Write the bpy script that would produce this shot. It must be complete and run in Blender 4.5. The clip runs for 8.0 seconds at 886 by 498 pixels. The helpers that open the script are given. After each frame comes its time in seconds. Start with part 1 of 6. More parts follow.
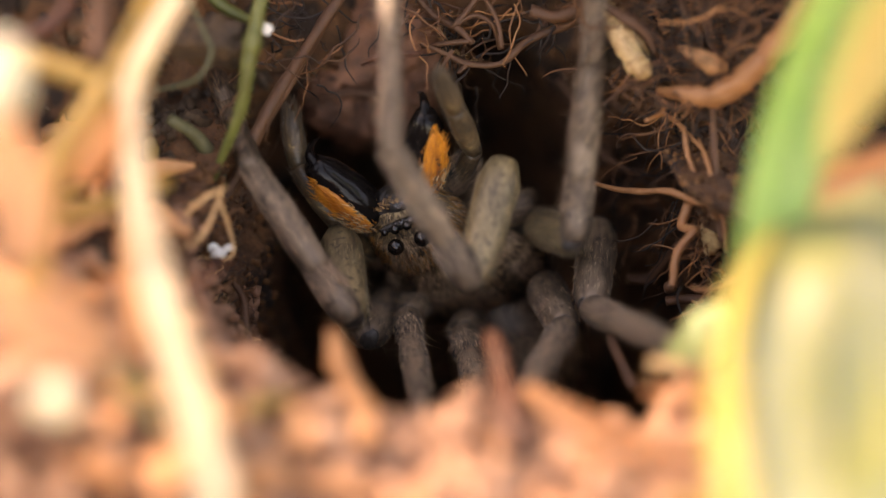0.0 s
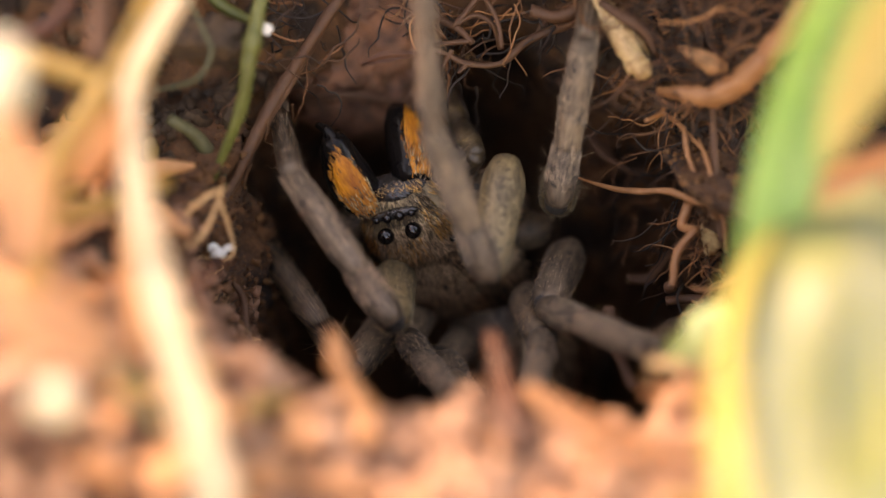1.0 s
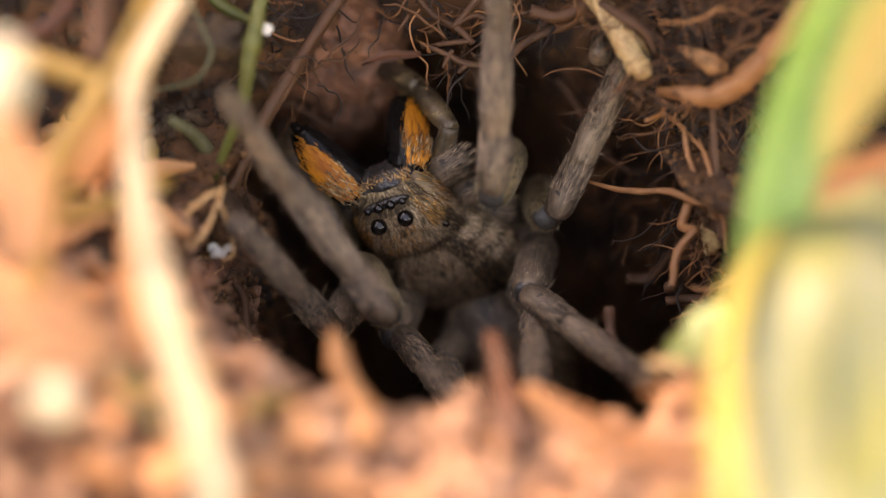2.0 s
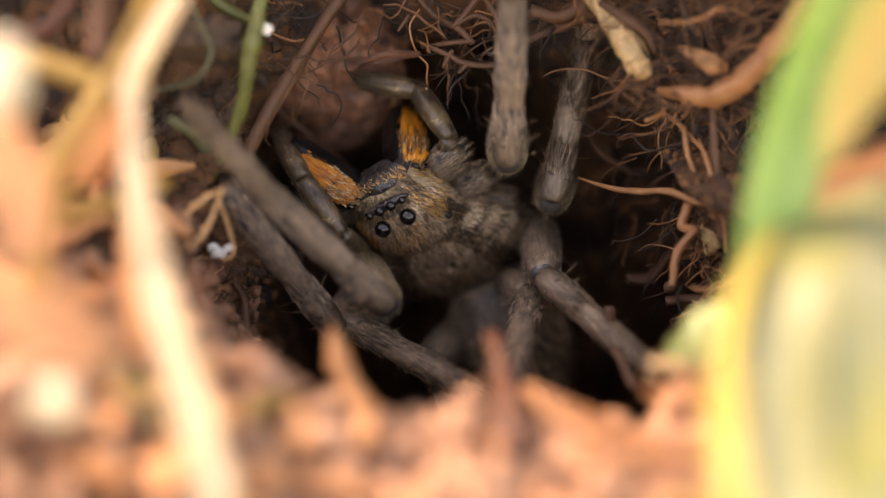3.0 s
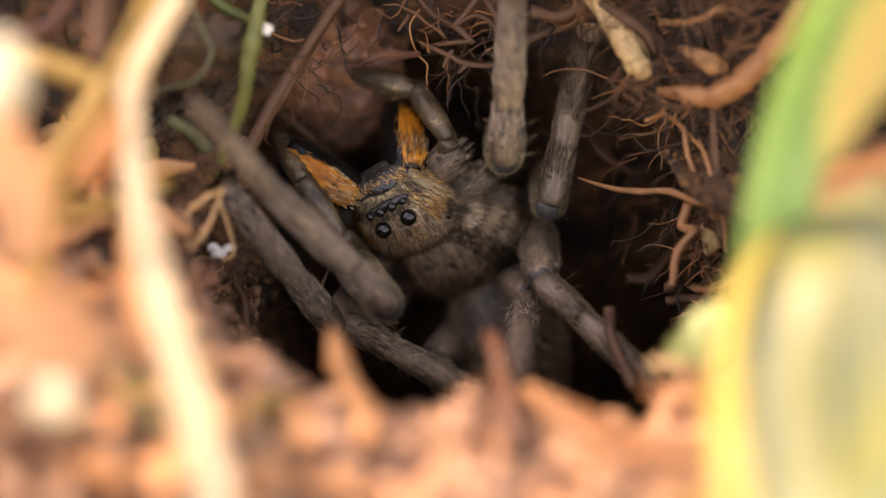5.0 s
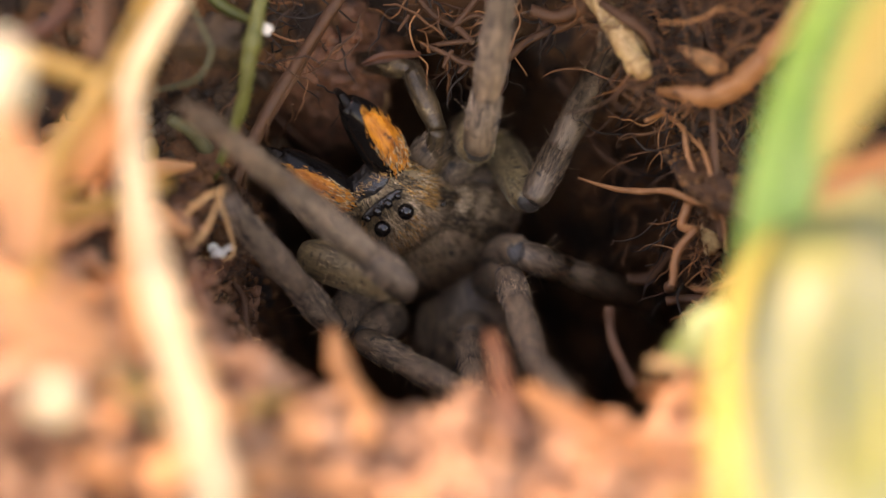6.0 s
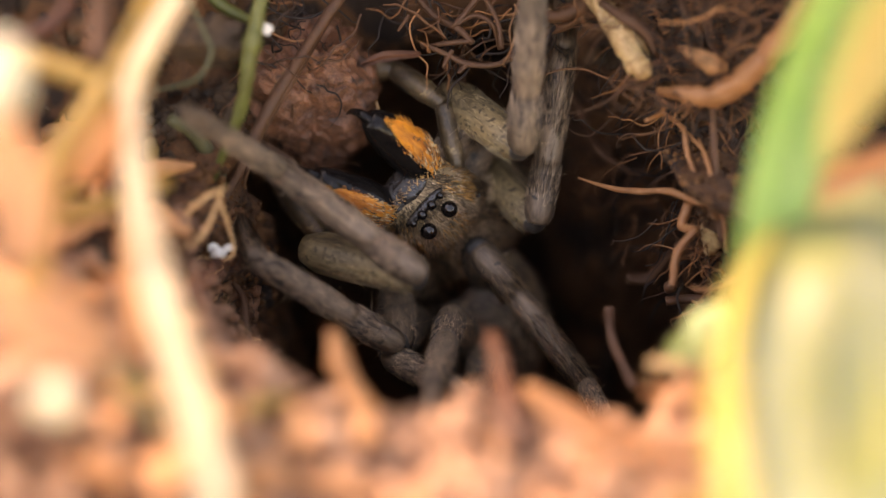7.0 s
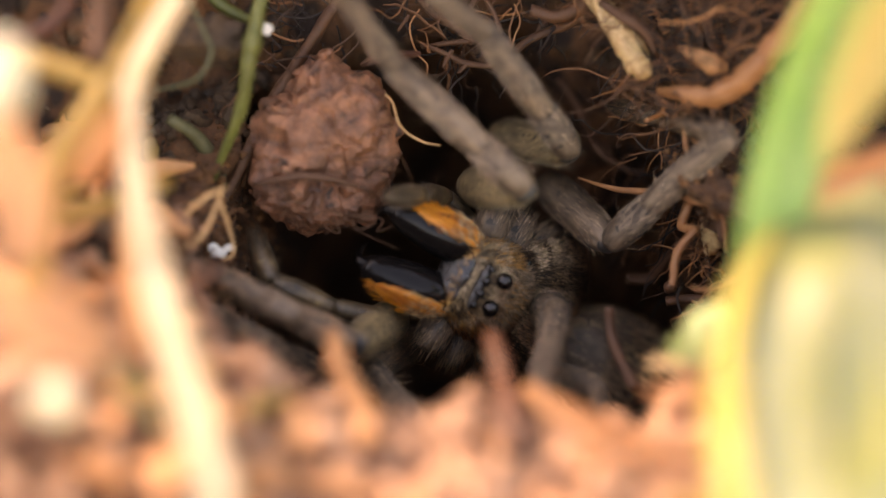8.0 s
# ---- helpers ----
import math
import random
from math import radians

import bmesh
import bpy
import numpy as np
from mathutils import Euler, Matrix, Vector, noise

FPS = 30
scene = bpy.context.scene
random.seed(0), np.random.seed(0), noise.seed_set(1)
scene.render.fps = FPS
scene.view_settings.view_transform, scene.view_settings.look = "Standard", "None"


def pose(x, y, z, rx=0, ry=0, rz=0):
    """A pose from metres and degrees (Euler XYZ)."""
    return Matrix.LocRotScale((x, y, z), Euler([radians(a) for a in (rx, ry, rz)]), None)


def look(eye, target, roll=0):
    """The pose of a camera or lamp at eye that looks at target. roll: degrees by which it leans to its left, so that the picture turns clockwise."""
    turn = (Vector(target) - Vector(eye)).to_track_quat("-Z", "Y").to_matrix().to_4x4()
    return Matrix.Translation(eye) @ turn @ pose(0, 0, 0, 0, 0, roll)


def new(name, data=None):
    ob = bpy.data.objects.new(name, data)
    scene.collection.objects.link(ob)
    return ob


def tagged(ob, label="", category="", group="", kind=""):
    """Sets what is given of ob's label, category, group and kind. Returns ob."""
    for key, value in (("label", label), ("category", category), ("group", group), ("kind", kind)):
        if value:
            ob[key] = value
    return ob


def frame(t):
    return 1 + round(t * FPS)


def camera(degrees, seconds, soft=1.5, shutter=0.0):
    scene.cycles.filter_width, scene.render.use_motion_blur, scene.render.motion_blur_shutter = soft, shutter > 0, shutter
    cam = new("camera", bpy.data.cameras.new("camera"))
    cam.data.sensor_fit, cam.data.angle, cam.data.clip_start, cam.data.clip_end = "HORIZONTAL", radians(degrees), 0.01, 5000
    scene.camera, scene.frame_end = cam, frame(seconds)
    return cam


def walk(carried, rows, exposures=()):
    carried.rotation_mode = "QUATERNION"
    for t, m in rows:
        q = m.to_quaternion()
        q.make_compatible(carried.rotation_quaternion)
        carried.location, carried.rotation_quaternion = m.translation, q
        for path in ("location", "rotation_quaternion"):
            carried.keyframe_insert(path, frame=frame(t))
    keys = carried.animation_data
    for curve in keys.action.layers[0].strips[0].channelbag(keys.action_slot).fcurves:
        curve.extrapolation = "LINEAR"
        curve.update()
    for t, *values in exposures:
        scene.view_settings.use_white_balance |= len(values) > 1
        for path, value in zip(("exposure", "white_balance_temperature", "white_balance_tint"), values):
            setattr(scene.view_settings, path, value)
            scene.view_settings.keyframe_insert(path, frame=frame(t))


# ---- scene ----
# A wolf spider at the mouth of its burrow in reddish soil, seen through a long macro lens.
# Lengths below are in millimetres unless said otherwise; meshes are scaled to metres.
MM = 0.001
cam = camera(9.603, 8.0, soft=1.5, shutter=0.5)
eye = Vector((0.00000, -0.22936, 0.16060))
walk(cam, [(0.0, look(eye, (0, 0, 0))), (8.0, look(eye, (0, 0, 0)))],
     exposures=[(0.0, 3.03, 12300, 30), (8.0, 3.03, 12300, 30)])
cam.data.dof.use_dof = True
cam.data.dof.focus_distance = 0.2795
cam.data.dof.aperture_fstop = 11.5

# ---- light: low sun from behind the bank, open sky ----
SUN_EL, SUN_AZ = radians(39.5), radians(-45)      # azimuth from +y towards +x
world = bpy.data.worlds.new("sky")
scene.world = world
world.use_nodes = True
sky = world.node_tree.nodes.new("ShaderNodeTexSky")
sky.sky_type, sky.sun_disc = "NISHITA", False
sky.sun_elevation, sky.sun_rotation = SUN_EL, SUN_AZ
world.node_tree.links.new(sky.outputs[0], world.node_tree.nodes["Background"].inputs[0])
world.node_tree.nodes["Background"].inputs[1].default_value = 0.15
lamp = bpy.data.lights.new("sun", "SUN")
lamp.energy, lamp.angle, lamp.color = 0.98, radians(0.5), (1.0, 0.975, 0.94)
sun = new("sun", lamp)
to_sun = Vector((math.sin(SUN_AZ) * math.cos(SUN_EL), math.cos(SUN_AZ) * math.cos(SUN_EL), math.sin(SUN_EL)))
sun.matrix_world = look(to_sun, (0, 0, 0))


# ---- materials ----
def nodes_of(name):
    m = bpy.data.materials.new(name)
    m.use_nodes = True
    return m, m.node_tree.nodes, m.node_tree.links, m.node_tree.nodes["Principled BSDF"]


def surface(name, dark, light, scale=0.8, rough=0.8, bump=0.3, fine=6.0, stretch=(1, 1, 1), spread=0.0, sheen=0.0,
            coat=0.0, thin=0.0, spots=None, shine=0.5, skew=0.0):
    """Two-scale mottled colour with relief. scale: features per millimetre. thin: share of light let through.
    spots: (colour, scale per mm, threshold)."""
    m, ns, ln, bs = nodes_of(name)
    tc = ns.new("ShaderNodeTexCoord")
    mp = ns.new("ShaderNodeMapping")
    mp.inputs["Scale"].default_value = [s / MM for s in stretch]
    ln.new(tc.outputs["Object"], mp.inputs[0])
    big, small = ns.new("ShaderNodeTexNoise"), ns.new("ShaderNodeTexNoise")
    for n, s, d in ((big, scale, 4), (small, fine, 3)):
        n.inputs["Scale"].default_value, n.inputs["Detail"].default_value = s, d
        ln.new(mp.outputs[0], n.inputs["Vector"])
    mix = ns.new("ShaderNodeMath")
    mix.operation = "MULTIPLY_ADD"
    ln.new(small.outputs["Fac"], mix.inputs[0])
    mix.inputs[1].default_value = 0.5
    half = ns.new("ShaderNodeMath")
    half.operation = "MULTIPLY_ADD"
    half.inputs[1].default_value, half.inputs[2].default_value = 0.9, -0.2
    ln.new(big.outputs["Fac"], half.inputs[0])
    ln.new(half.outputs[0], mix.inputs[2])
    last = mix.outputs[0]
    if spread:
        info = ns.new("ShaderNodeNewGeometry")
        add = ns.new("ShaderNodeMath")
        add.operation = "MULTIPLY_ADD"
        add.inputs[1].default_value = spread
        ln.new(info.outputs["Random Per Island"], add.inputs[0])
        rest = ns.new("ShaderNodeMath")
        rest.operation = "MULTIPLY"
        rest.inputs[1].default_value = 1 - spread
        ln.new(last, rest.inputs[0])
        ln.new(rest.outputs[0], add.inputs[2])
        last = add.outputs[0]
    ramp = ns.new("ShaderNodeValToRGB")
    ramp.color_ramp.elements[0].position, ramp.color_ramp.elements[1].position = 0.28 - 0.14 * spread + skew, 0.72 + 0.16 * spread
    ramp.color_ramp.elements[0].color, ramp.color_ramp.elements[1].color = (*dark, 1), (*light, 1)
    ln.new(last, ramp.inputs[0])
    colour = ramp.outputs[0]
    if spots:
        sp = ns.new("ShaderNodeTexNoise")
        sp.inputs["Scale"].default_value, sp.inputs["Detail"].default_value = spots[1], 2
        up = ns.new("ShaderNodeVectorMath")
        up.operation = "SCALE"
        up.inputs["Scale"].default_value = 1 / MM
        ln.new(tc.outputs["Object"], up.inputs[0])
        ln.new(up.outputs[0], sp.inputs["Vector"])
        cut = ns.new("ShaderNodeMapRange")
        cut.inputs["From Min"].default_value, cut.inputs["From Max"].default_value = spots[2], spots[2] + 0.07
        ln.new(sp.outputs["Fac"], cut.inputs["Value"])
        blend = ns.new("ShaderNodeMix")
        blend.data_type = "RGBA"
        ln.new(cut.outputs[0], blend.inputs["Factor"])
        ln.new(colour, blend.inputs["A"])
        blend.inputs["B"].default_value = (*spots[0], 1)
        colour = blend.outputs["Result"]
    ln.new(colour, bs.inputs["Base Color"])
    bs.inputs["Roughness"].default_value = rough
    bs.inputs["Coat Weight"].default_value = coat
    bs.inputs["Specular IOR Level"].default_value = shine
    bs.inputs["Coat Roughness"].default_value = 0.12
    bs.inputs["Sheen Weight"].default_value = sheen
    bs.inputs["Sheen Roughness"].default_value = 0.4
    if bump:
        b = ns.new("ShaderNodeBump")
        b.inputs["Strength"].default_value, b.inputs["Distance"].default_value = bump, 0.15 * MM
        ln.new(mix.outputs[0], b.inputs["Height"])
        ln.new(b.outputs[0], bs.inputs["Normal"])
    if thin:
        tr = ns.new("ShaderNodeBsdfTranslucent")
        ln.new(colour, tr.inputs["Color"])
        ms = ns.new("ShaderNodeMixShader")
        ms.inputs[0].default_value = thin
        ln.new(bs.outputs[0], ms.inputs[1])
        ln.new(tr.outputs[0], ms.inputs[2])
        ln.new(ms.outputs[0], ns["Material Output"].inputs[0])
    return m


SOIL = surface("soil", (0.026, 0.0105, 0.0042), (0.150, 0.059, 0.0215), 0.5, 0.95, 0.9, 5, spots=((0.020, 0.009, 0.005), 0.28, 0.52))
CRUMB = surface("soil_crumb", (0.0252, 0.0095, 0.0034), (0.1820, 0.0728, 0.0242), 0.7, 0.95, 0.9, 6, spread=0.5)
# paler copy of the crumb soil, with sunlight put into its colour
DRY_LIT = surface("dry_sunlit_soil", (0.18, 0.086, 0.048), (0.50, 0.275, 0.165), 0.7, 0.95, 0.9, 6, spread=0.5)
# soil for the burrow's edge, with light put into its pinkish colour
LIT_SOIL = surface("pinkish_lit_soil", (0.065, 0.028, 0.016), (0.34, 0.165, 0.098), 0.7, 0.95, 0.9, 6, spread=0.5)
BRIGHT_SPOT = surface("warm_bright_spot", (0.62, 0.48, 0.28), (0.86, 0.74, 0.52), 0.6, 0.3, 0.2, 4)
CLOD = surface("clod_soil", (0.045, 0.016, 0.008), (0.33, 0.128, 0.064), 0.9, 0.55, 1.0, 8, spots=((0.045, 0.020, 0.012), 0.8, 0.60))
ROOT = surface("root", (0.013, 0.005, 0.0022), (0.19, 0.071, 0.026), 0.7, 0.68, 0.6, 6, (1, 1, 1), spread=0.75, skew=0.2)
AMBER = surface("amber_root", (0.075, 0.026, 0.009), (0.46, 0.185, 0.07), 0.7, 0.55, 0.6, 6, spread=0.5)
# brightened so the edge rootlets look sunlit; also used for tan roots
FINE = surface("rootlet", (0.34, 0.155, 0.06), (0.76, 0.44, 0.21), 0.7, 0.55, 0.3, 6, spread=0.5)
PALE = surface("pale_root", (0.26, 0.12, 0.04), (0.72, 0.50, 0.25), 0.5, 0.55, 0.4, 4)
STRAW = surface("straw", (0.30, 0.175, 0.042), (0.49, 0.32, 0.095), 0.15, 0.45, 0.2, 2, (4, 4, 0.6), thin=0.5, spread=0.3)
HUSK = surface("dry_husk", (0.43, 0.185, 0.078), (0.76, 0.40, 0.190), 0.2, 0.6, 0.3, 2, spread=0.6, thin=0.45)
BLADE = surface("green_blade", (0.25, 0.45, 0.16), (0.44, 0.58, 0.29), 0.12, 0.4, 0.2, 1.5, thin=0.6)
PALEST = surface("bleached_straw", (0.65, 0.55, 0.39), (0.83, 0.75, 0.62), 0.15, 0.35, 0.2, 2, (4, 4, 0.6), thin=0.75)
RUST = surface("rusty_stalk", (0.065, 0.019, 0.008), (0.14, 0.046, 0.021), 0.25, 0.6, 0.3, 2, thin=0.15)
YELLOW = surface("yellowing_blade", (0.40, 0.34, 0.11), (0.66, 0.52, 0.22), 0.12, 0.45, 0.2, 1.5, thin=0.4)
MARGIN = surface("yellow_leaf_margin", (0.40, 0.32, 0.05), (0.52, 0.43, 0.12), 0.15, 0.45, 0.2, 1.5, thin=0.4)
LEAF = surface("yellow_green_leaf", (0.175, 0.195, 0.042), (0.265, 0.255, 0.135), 0.08, 0.30, 0.2, 1.2, thin=0.3, shine=1.0)
STEM = surface("green_stem", (0.05, 0.058, 0.012), (0.145, 0.145, 0.034), 0.3, 0.45, 0.3, 3, thin=0.2)
MOSS = surface("dull_green_stem", (0.03, 0.031, 0.011), (0.095, 0.085, 0.034), 0.4, 0.6, 0.4, 3)
SPRIG = surface("pale_green_leaf", (0.36, 0.46, 0.16), (0.66, 0.70, 0.34), 0.4, 0.5, 0.3, 3, thin=0.35)
SKIN = surface("leg_skin", (0.030, 0.0192, 0.0124), (0.212, 0.140, 0.090), 0.9, 0.55, 0.9, 3.5, (1, 0.25, 1), spots=((0.022, 0.016, 0.012), 1.3, 0.66))
PILE = surface("leg_hair", (0.013, 0.0083, 0.0055), (0.64, 0.425, 0.275), 0.9, 0.35, 0.0, 3.5, spread=0.9, skew=0.3, spots=((0.030, 0.021, 0.014), 1.3, 0.71))
HAIRY = [SKIN, PILE]
FUR = surface("body_hair", (0.128, 0.079, 0.050), (0.90, 0.645, 0.435), 0.7, 0.4, 0.0, 4, spread=0.8, spots=((0.045, 0.030, 0.020), 0.85, 0.61))
SHELL = surface("carapace_skin", (0.1001, 0.0626, 0.0327), (0.3767, 0.2538, 0.1361), 0.6, 0.6, 0.6, 3, (1, 0.4, 1))
DUSK = surface("dark_hair", (0.0170, 0.0117, 0.0076), (0.1417, 0.0845, 0.0437), 0.8, 0.6, 0.0, 4, spread=0.8)
OCHRE = surface("ochre_hair", (0.14, 0.055, 0.014), (0.86, 0.45, 0.15), 0.8, 0.6, 0.0, 4, spread=0.8)
TANNED = surface("tan_hair", (0.12, 0.070, 0.034), (0.78, 0.53, 0.29), 0.8, 0.6, 0.0, 4, spread=0.8)
BUFF = surface("femur_skin", (0.045, 0.029, 0.014), (0.29, 0.20, 0.10), 1.0, 0.5, 0.6, 5, (1, 0.3, 1), spots=((0.055, 0.036, 0.017), 3.6, 0.57))
TAN = [BUFF, surface("femur_hair", (0.03, 0.020, 0.010), (0.60, 0.44, 0.26), 0.9, 0.5, 0.0, 3.5, spread=0.7, spots=((0.055, 0.036, 0.017), 3.6, 0.59))]
PALP = [surface("palp_skin", (0.018, 0.012, 0.007), (0.13, 0.082, 0.042), 0.9, 0.4, 0.6, 4, spots=((0.26, 0.17, 0.08), 1.5, 0.66)), DUSK]
FACE = surface("bare_grey_skin", (0.010, 0.009, 0.009), (0.045, 0.039, 0.035), 1.2, 0.25, 0.9, 5, shine=0.6)
JET = surface("jet_black", (0.005, 0.004, 0.004), (0.010, 0.008, 0.007), 0.8, 0.10, 0.2, 4, shine=0.16)
ORANGE = surface("orange_hair", (0.40, 0.10, 0.008), (0.92, 0.34, 0.030), 1.2, 0.5, 0.8, 5, (1, 0.2, 1), spots=((0.10, 0.035, 0.010), 1.6, 0.62))
EYE = surface("eye", (0.004, 0.003, 0.003), (0.010, 0.007, 0.006), 0.8, 0.02, 0.0, 5, shine=0.5)
JOINT = surface("joint_skin", (0.016, 0.013, 0.011), (0.062, 0.053, 0.047), 1.2, 0.45, 0.4, 5)
KNEE = surface("knee_skin", (0.010, 0.008, 0.007), (0.050, 0.040, 0.033), 1.2, 0.35, 0.8, 5)
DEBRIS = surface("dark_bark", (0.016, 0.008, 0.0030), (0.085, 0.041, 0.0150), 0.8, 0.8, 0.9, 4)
WHITE = surface("pale_chip", (0.60, 0.55, 0.48), (0.85, 0.82, 0.76), 1.0, 0.5, 0.3, 5)


# ---- mesh helpers ----
def mesh_of(name, verts, faces, mats, smooth=True, slots=None):
    me = bpy.data.meshes.new(name)
    me.from_pydata([[c * MM for c in v] for v in verts], [], faces)
    for m in (mats if isinstance(mats, (list, tuple)) else [mats]):
        me.materials.append(m)
    me.polygons.foreach_set("use_smooth", [smooth] * len(faces))
    if slots:
        me.polygons.foreach_set("material_index", slots)
    me.update()
    return me


def part(name, geo, mats, parent, label="", smooth=True, m=None):
    ob = new(name, mesh_of(name, geo[0], geo[1], mats, smooth, geo[2] if len(geo) > 2 else None))
    ob.parent = parent
    if m is not None:
        ob.matrix_basis = m
    return tagged(ob, label)


def thing(name, geo, mats, label, category, group="", kind="", smooth=True):
    return tagged(new(name, mesh_of(name, geo[0], geo[1], mats, smooth)), label, category, group, kind)


def holder(name, label, category, group="", at=(0, 0, 0)):
    ob = new(name)
    ob.empty_display_size = 0.002
    ob.location = [c * MM for c in at]
    return tagged(ob, label, category, group)


def spline(pts, n):
    """A smooth line through pts, n steps to each stretch."""
    p = [Vector(q) for q in pts]
    p = [2 * p[0] - p[1]] + p + [2 * p[-1] - p[-2]]
    line = []
    for i in range(1, len(p) - 2):
        for k in range(n):
            t = k / n
            a, b, c, d = p[i - 1:i + 3]
            line.append(0.5 * (2 * b + (c - a) * t + (2 * a - 5 * b + 4 * c - d) * t * t + (3 * b - a - 3 * c + d) * t ** 3))
    return line + [p[-2]]


def tube(line, radii, sides=8, rough=0.0, seed=0, flat=1.0, grain=1.0):
    """A closed tube along a line; radii: a number, or values spread along the line. flat squashes it one way."""
    n = len(line)
    rs = [radii] * n if isinstance(radii, (int, float)) else list(np.interp(np.linspace(0, 1, n), np.linspace(0, 1, len(radii)), radii))
    verts, faces = [], []
    d = (line[1] - line[0]).normalized()
    side = d.orthogonal().normalized()
    for i, p in enumerate(line):
        d = (line[min(i + 1, n - 1)] - line[max(i - 1, 0)]).normalized()
        side = (side - d * side.dot(d)).normalized()
        up = d.cross(side)
        for k in range(sides):
            a = 2 * math.pi * k / sides
            r = rs[i]
            if rough:
                r *= 1 + rough * noise.noise(Vector((p.x * grain + seed, p.y * grain + math.cos(a) * 1.5, p.z * grain + math.sin(a) * 1.5)))
            verts.append(p + side * math.cos(a) * r + up * math.sin(a) * r * flat)
    for i in range(n - 1):
        for k in range(sides):
            j = (k + 1) % sides
            faces.append((i * sides + k, i * sides + j, (i + 1) * sides + j, (i + 1) * sides + k))
    faces.append(tuple(range(sides))[::-1])
    faces.append(tuple((n - 1) * sides + k for k in range(sides)))
    return [tuple(v) for v in verts], faces


def joined(*geos):
    verts, faces = [], []
    for v, f in geos:
        o = len(verts)
        verts += v
        faces += [tuple(i + o for i in q) for q in f]
    return verts, faces


def blade(pts, widths, across, thick=0.25, fold=0.15, n=10, cols=7, wave=0.0, seed=0, ribs=0.036):
    """A leaf blade along pts: widths spread along it, lying along the direction across, folded on its midrib, with real thickness."""
    line = spline(pts, n)
    m = len(line)
    ws = np.interp(np.linspace(0, 1, m), np.linspace(0, 1, len(widths)), widths)
    verts, faces = [], []
    for layer in (0, 1):
        for i, p in enumerate(line):
            d = (line[min(i + 1, m - 1)] - line[max(i - 1, 0)]).normalized()
            s = Vector(across)
            s = (s - d * s.dot(d)).normalized()
            nrm = d.cross(s)
            for k in range(cols):
                u = 2 * k / (cols - 1) - 1
                lift = fold * ws[i] * abs(u) + wave * noise.noise(Vector((p.x * 0.12 + u + seed, p.y * 0.12, p.z * 0.12)))
                verts.append(tuple(p + s * (u * ws[i] / 2) + nrm * (lift + ribs * math.cos(k * math.pi) + (thick if layer else 0) * (1 - 0.7 * abs(u)))))
    g = m * cols
    for i in range(m - 1):
        for k in range(cols - 1):
            a = i * cols + k
            faces.append((a, a + 1, a + cols + 1, a + cols))
            faces.append((g + a + cols, g + a + cols + 1, g + a + 1, g + a))
    edge = [k for k in range(cols)] + [i * cols + cols - 1 for i in range(1, m)] + [(m - 1) * cols + k for k in range(cols - 2, -1, -1)] \
        + [i * cols for i in range(m - 2, 0, -1)]
    for a, b in zip(edge, edge[1:] + edge[:1]):
        faces.append((b, a, g + a, g + b))
    return verts, faces


def lump(centre, radii, seed, rough=0.35, grain=1.0, rings=10, sides=16, turn=None):
    """A rough closed lump."""
    verts, faces = [], []
    c = Vector(centre)
    turn = turn or Matrix.Identity(3)
    for i in range(rings + 1):
        th = math.pi * i / rings
        for k in range(sides if 0 < i < rings else 1):
            ph = 2 * math.pi * k / sides
            d = Vector((math.sin(th) * math.cos(ph), math.sin(th) * math.sin(ph), math.cos(th)))
            q = Vector((d.x * radii[0], d.y * radii[1], d.z * radii[2]))
            f = 1 + rough * noise.fractal(q * grain + Vector((seed * 7.3, seed * 3.1, seed)), 0.8, 2.1, 4)
            verts.append(tuple(c + turn @ (q * f)))
    def at(i, k):
        return 0 if i == 0 else (len(verts) - 1 if i == rings else 1 + (i - 1) * sides + k % sides)
    for i in range(rings):
        for k in range(sides):
            q = (at(i, k), at(i + 1, k), at(i + 1, k + 1), at(i, k + 1))
            q = tuple(dict.fromkeys(q))
            faces.append(q)
    return verts, faces


# ---- ground: one sheet with the burrow in it and the bank behind ----
HOLE = (2.0, -5.5)


def height(x, y):
    r = math.hypot(x - HOLE[0], y - HOLE[1])
    edge = 11.5 + 2.0 * noise.noise(Vector((x * 0.09, 3.1, 0))) - 0.045 * min(26, max(0, -x)) ** 1.8 - 0.01 * min(40, max(0, x)) ** 1.7
    t = min(1, max(0, (y - edge) / 13))
    # the bank's unseen upper part is raised to keep sun off the burrow
    bank = 29.5 * t ** 0.85 if t > 0 else 0
    far = 30 * noise.noise(Vector((x * 0.0015, y * 0.0015, 5))) * min(1, r / 600)
    hump = 4.5 * math.exp(-((x + 24) / 9) ** 2 - ((y + 20) / 10) ** 2)
    hump -= 0.6 * math.exp(-((x + 10) / 5) ** 2 - ((y + 19) / 5) ** 2) + 2.2 * math.exp(-((x - 10) / 5) ** 2 - ((y + 18) / 6) ** 2)
    hump -= 1.5 * math.exp(-((x - 1) / 9) ** 4 - ((y + 18) / 5) ** 2) + 0.9 * math.exp(-((x - 3) / 3.5) ** 2 - ((y + 17) / 5) ** 2)
    return 5.4 + bank + hump + 1.2 * noise.noise(Vector((x * 0.06, y * 0.06, 2.0))) * min(1, r / 20) + far


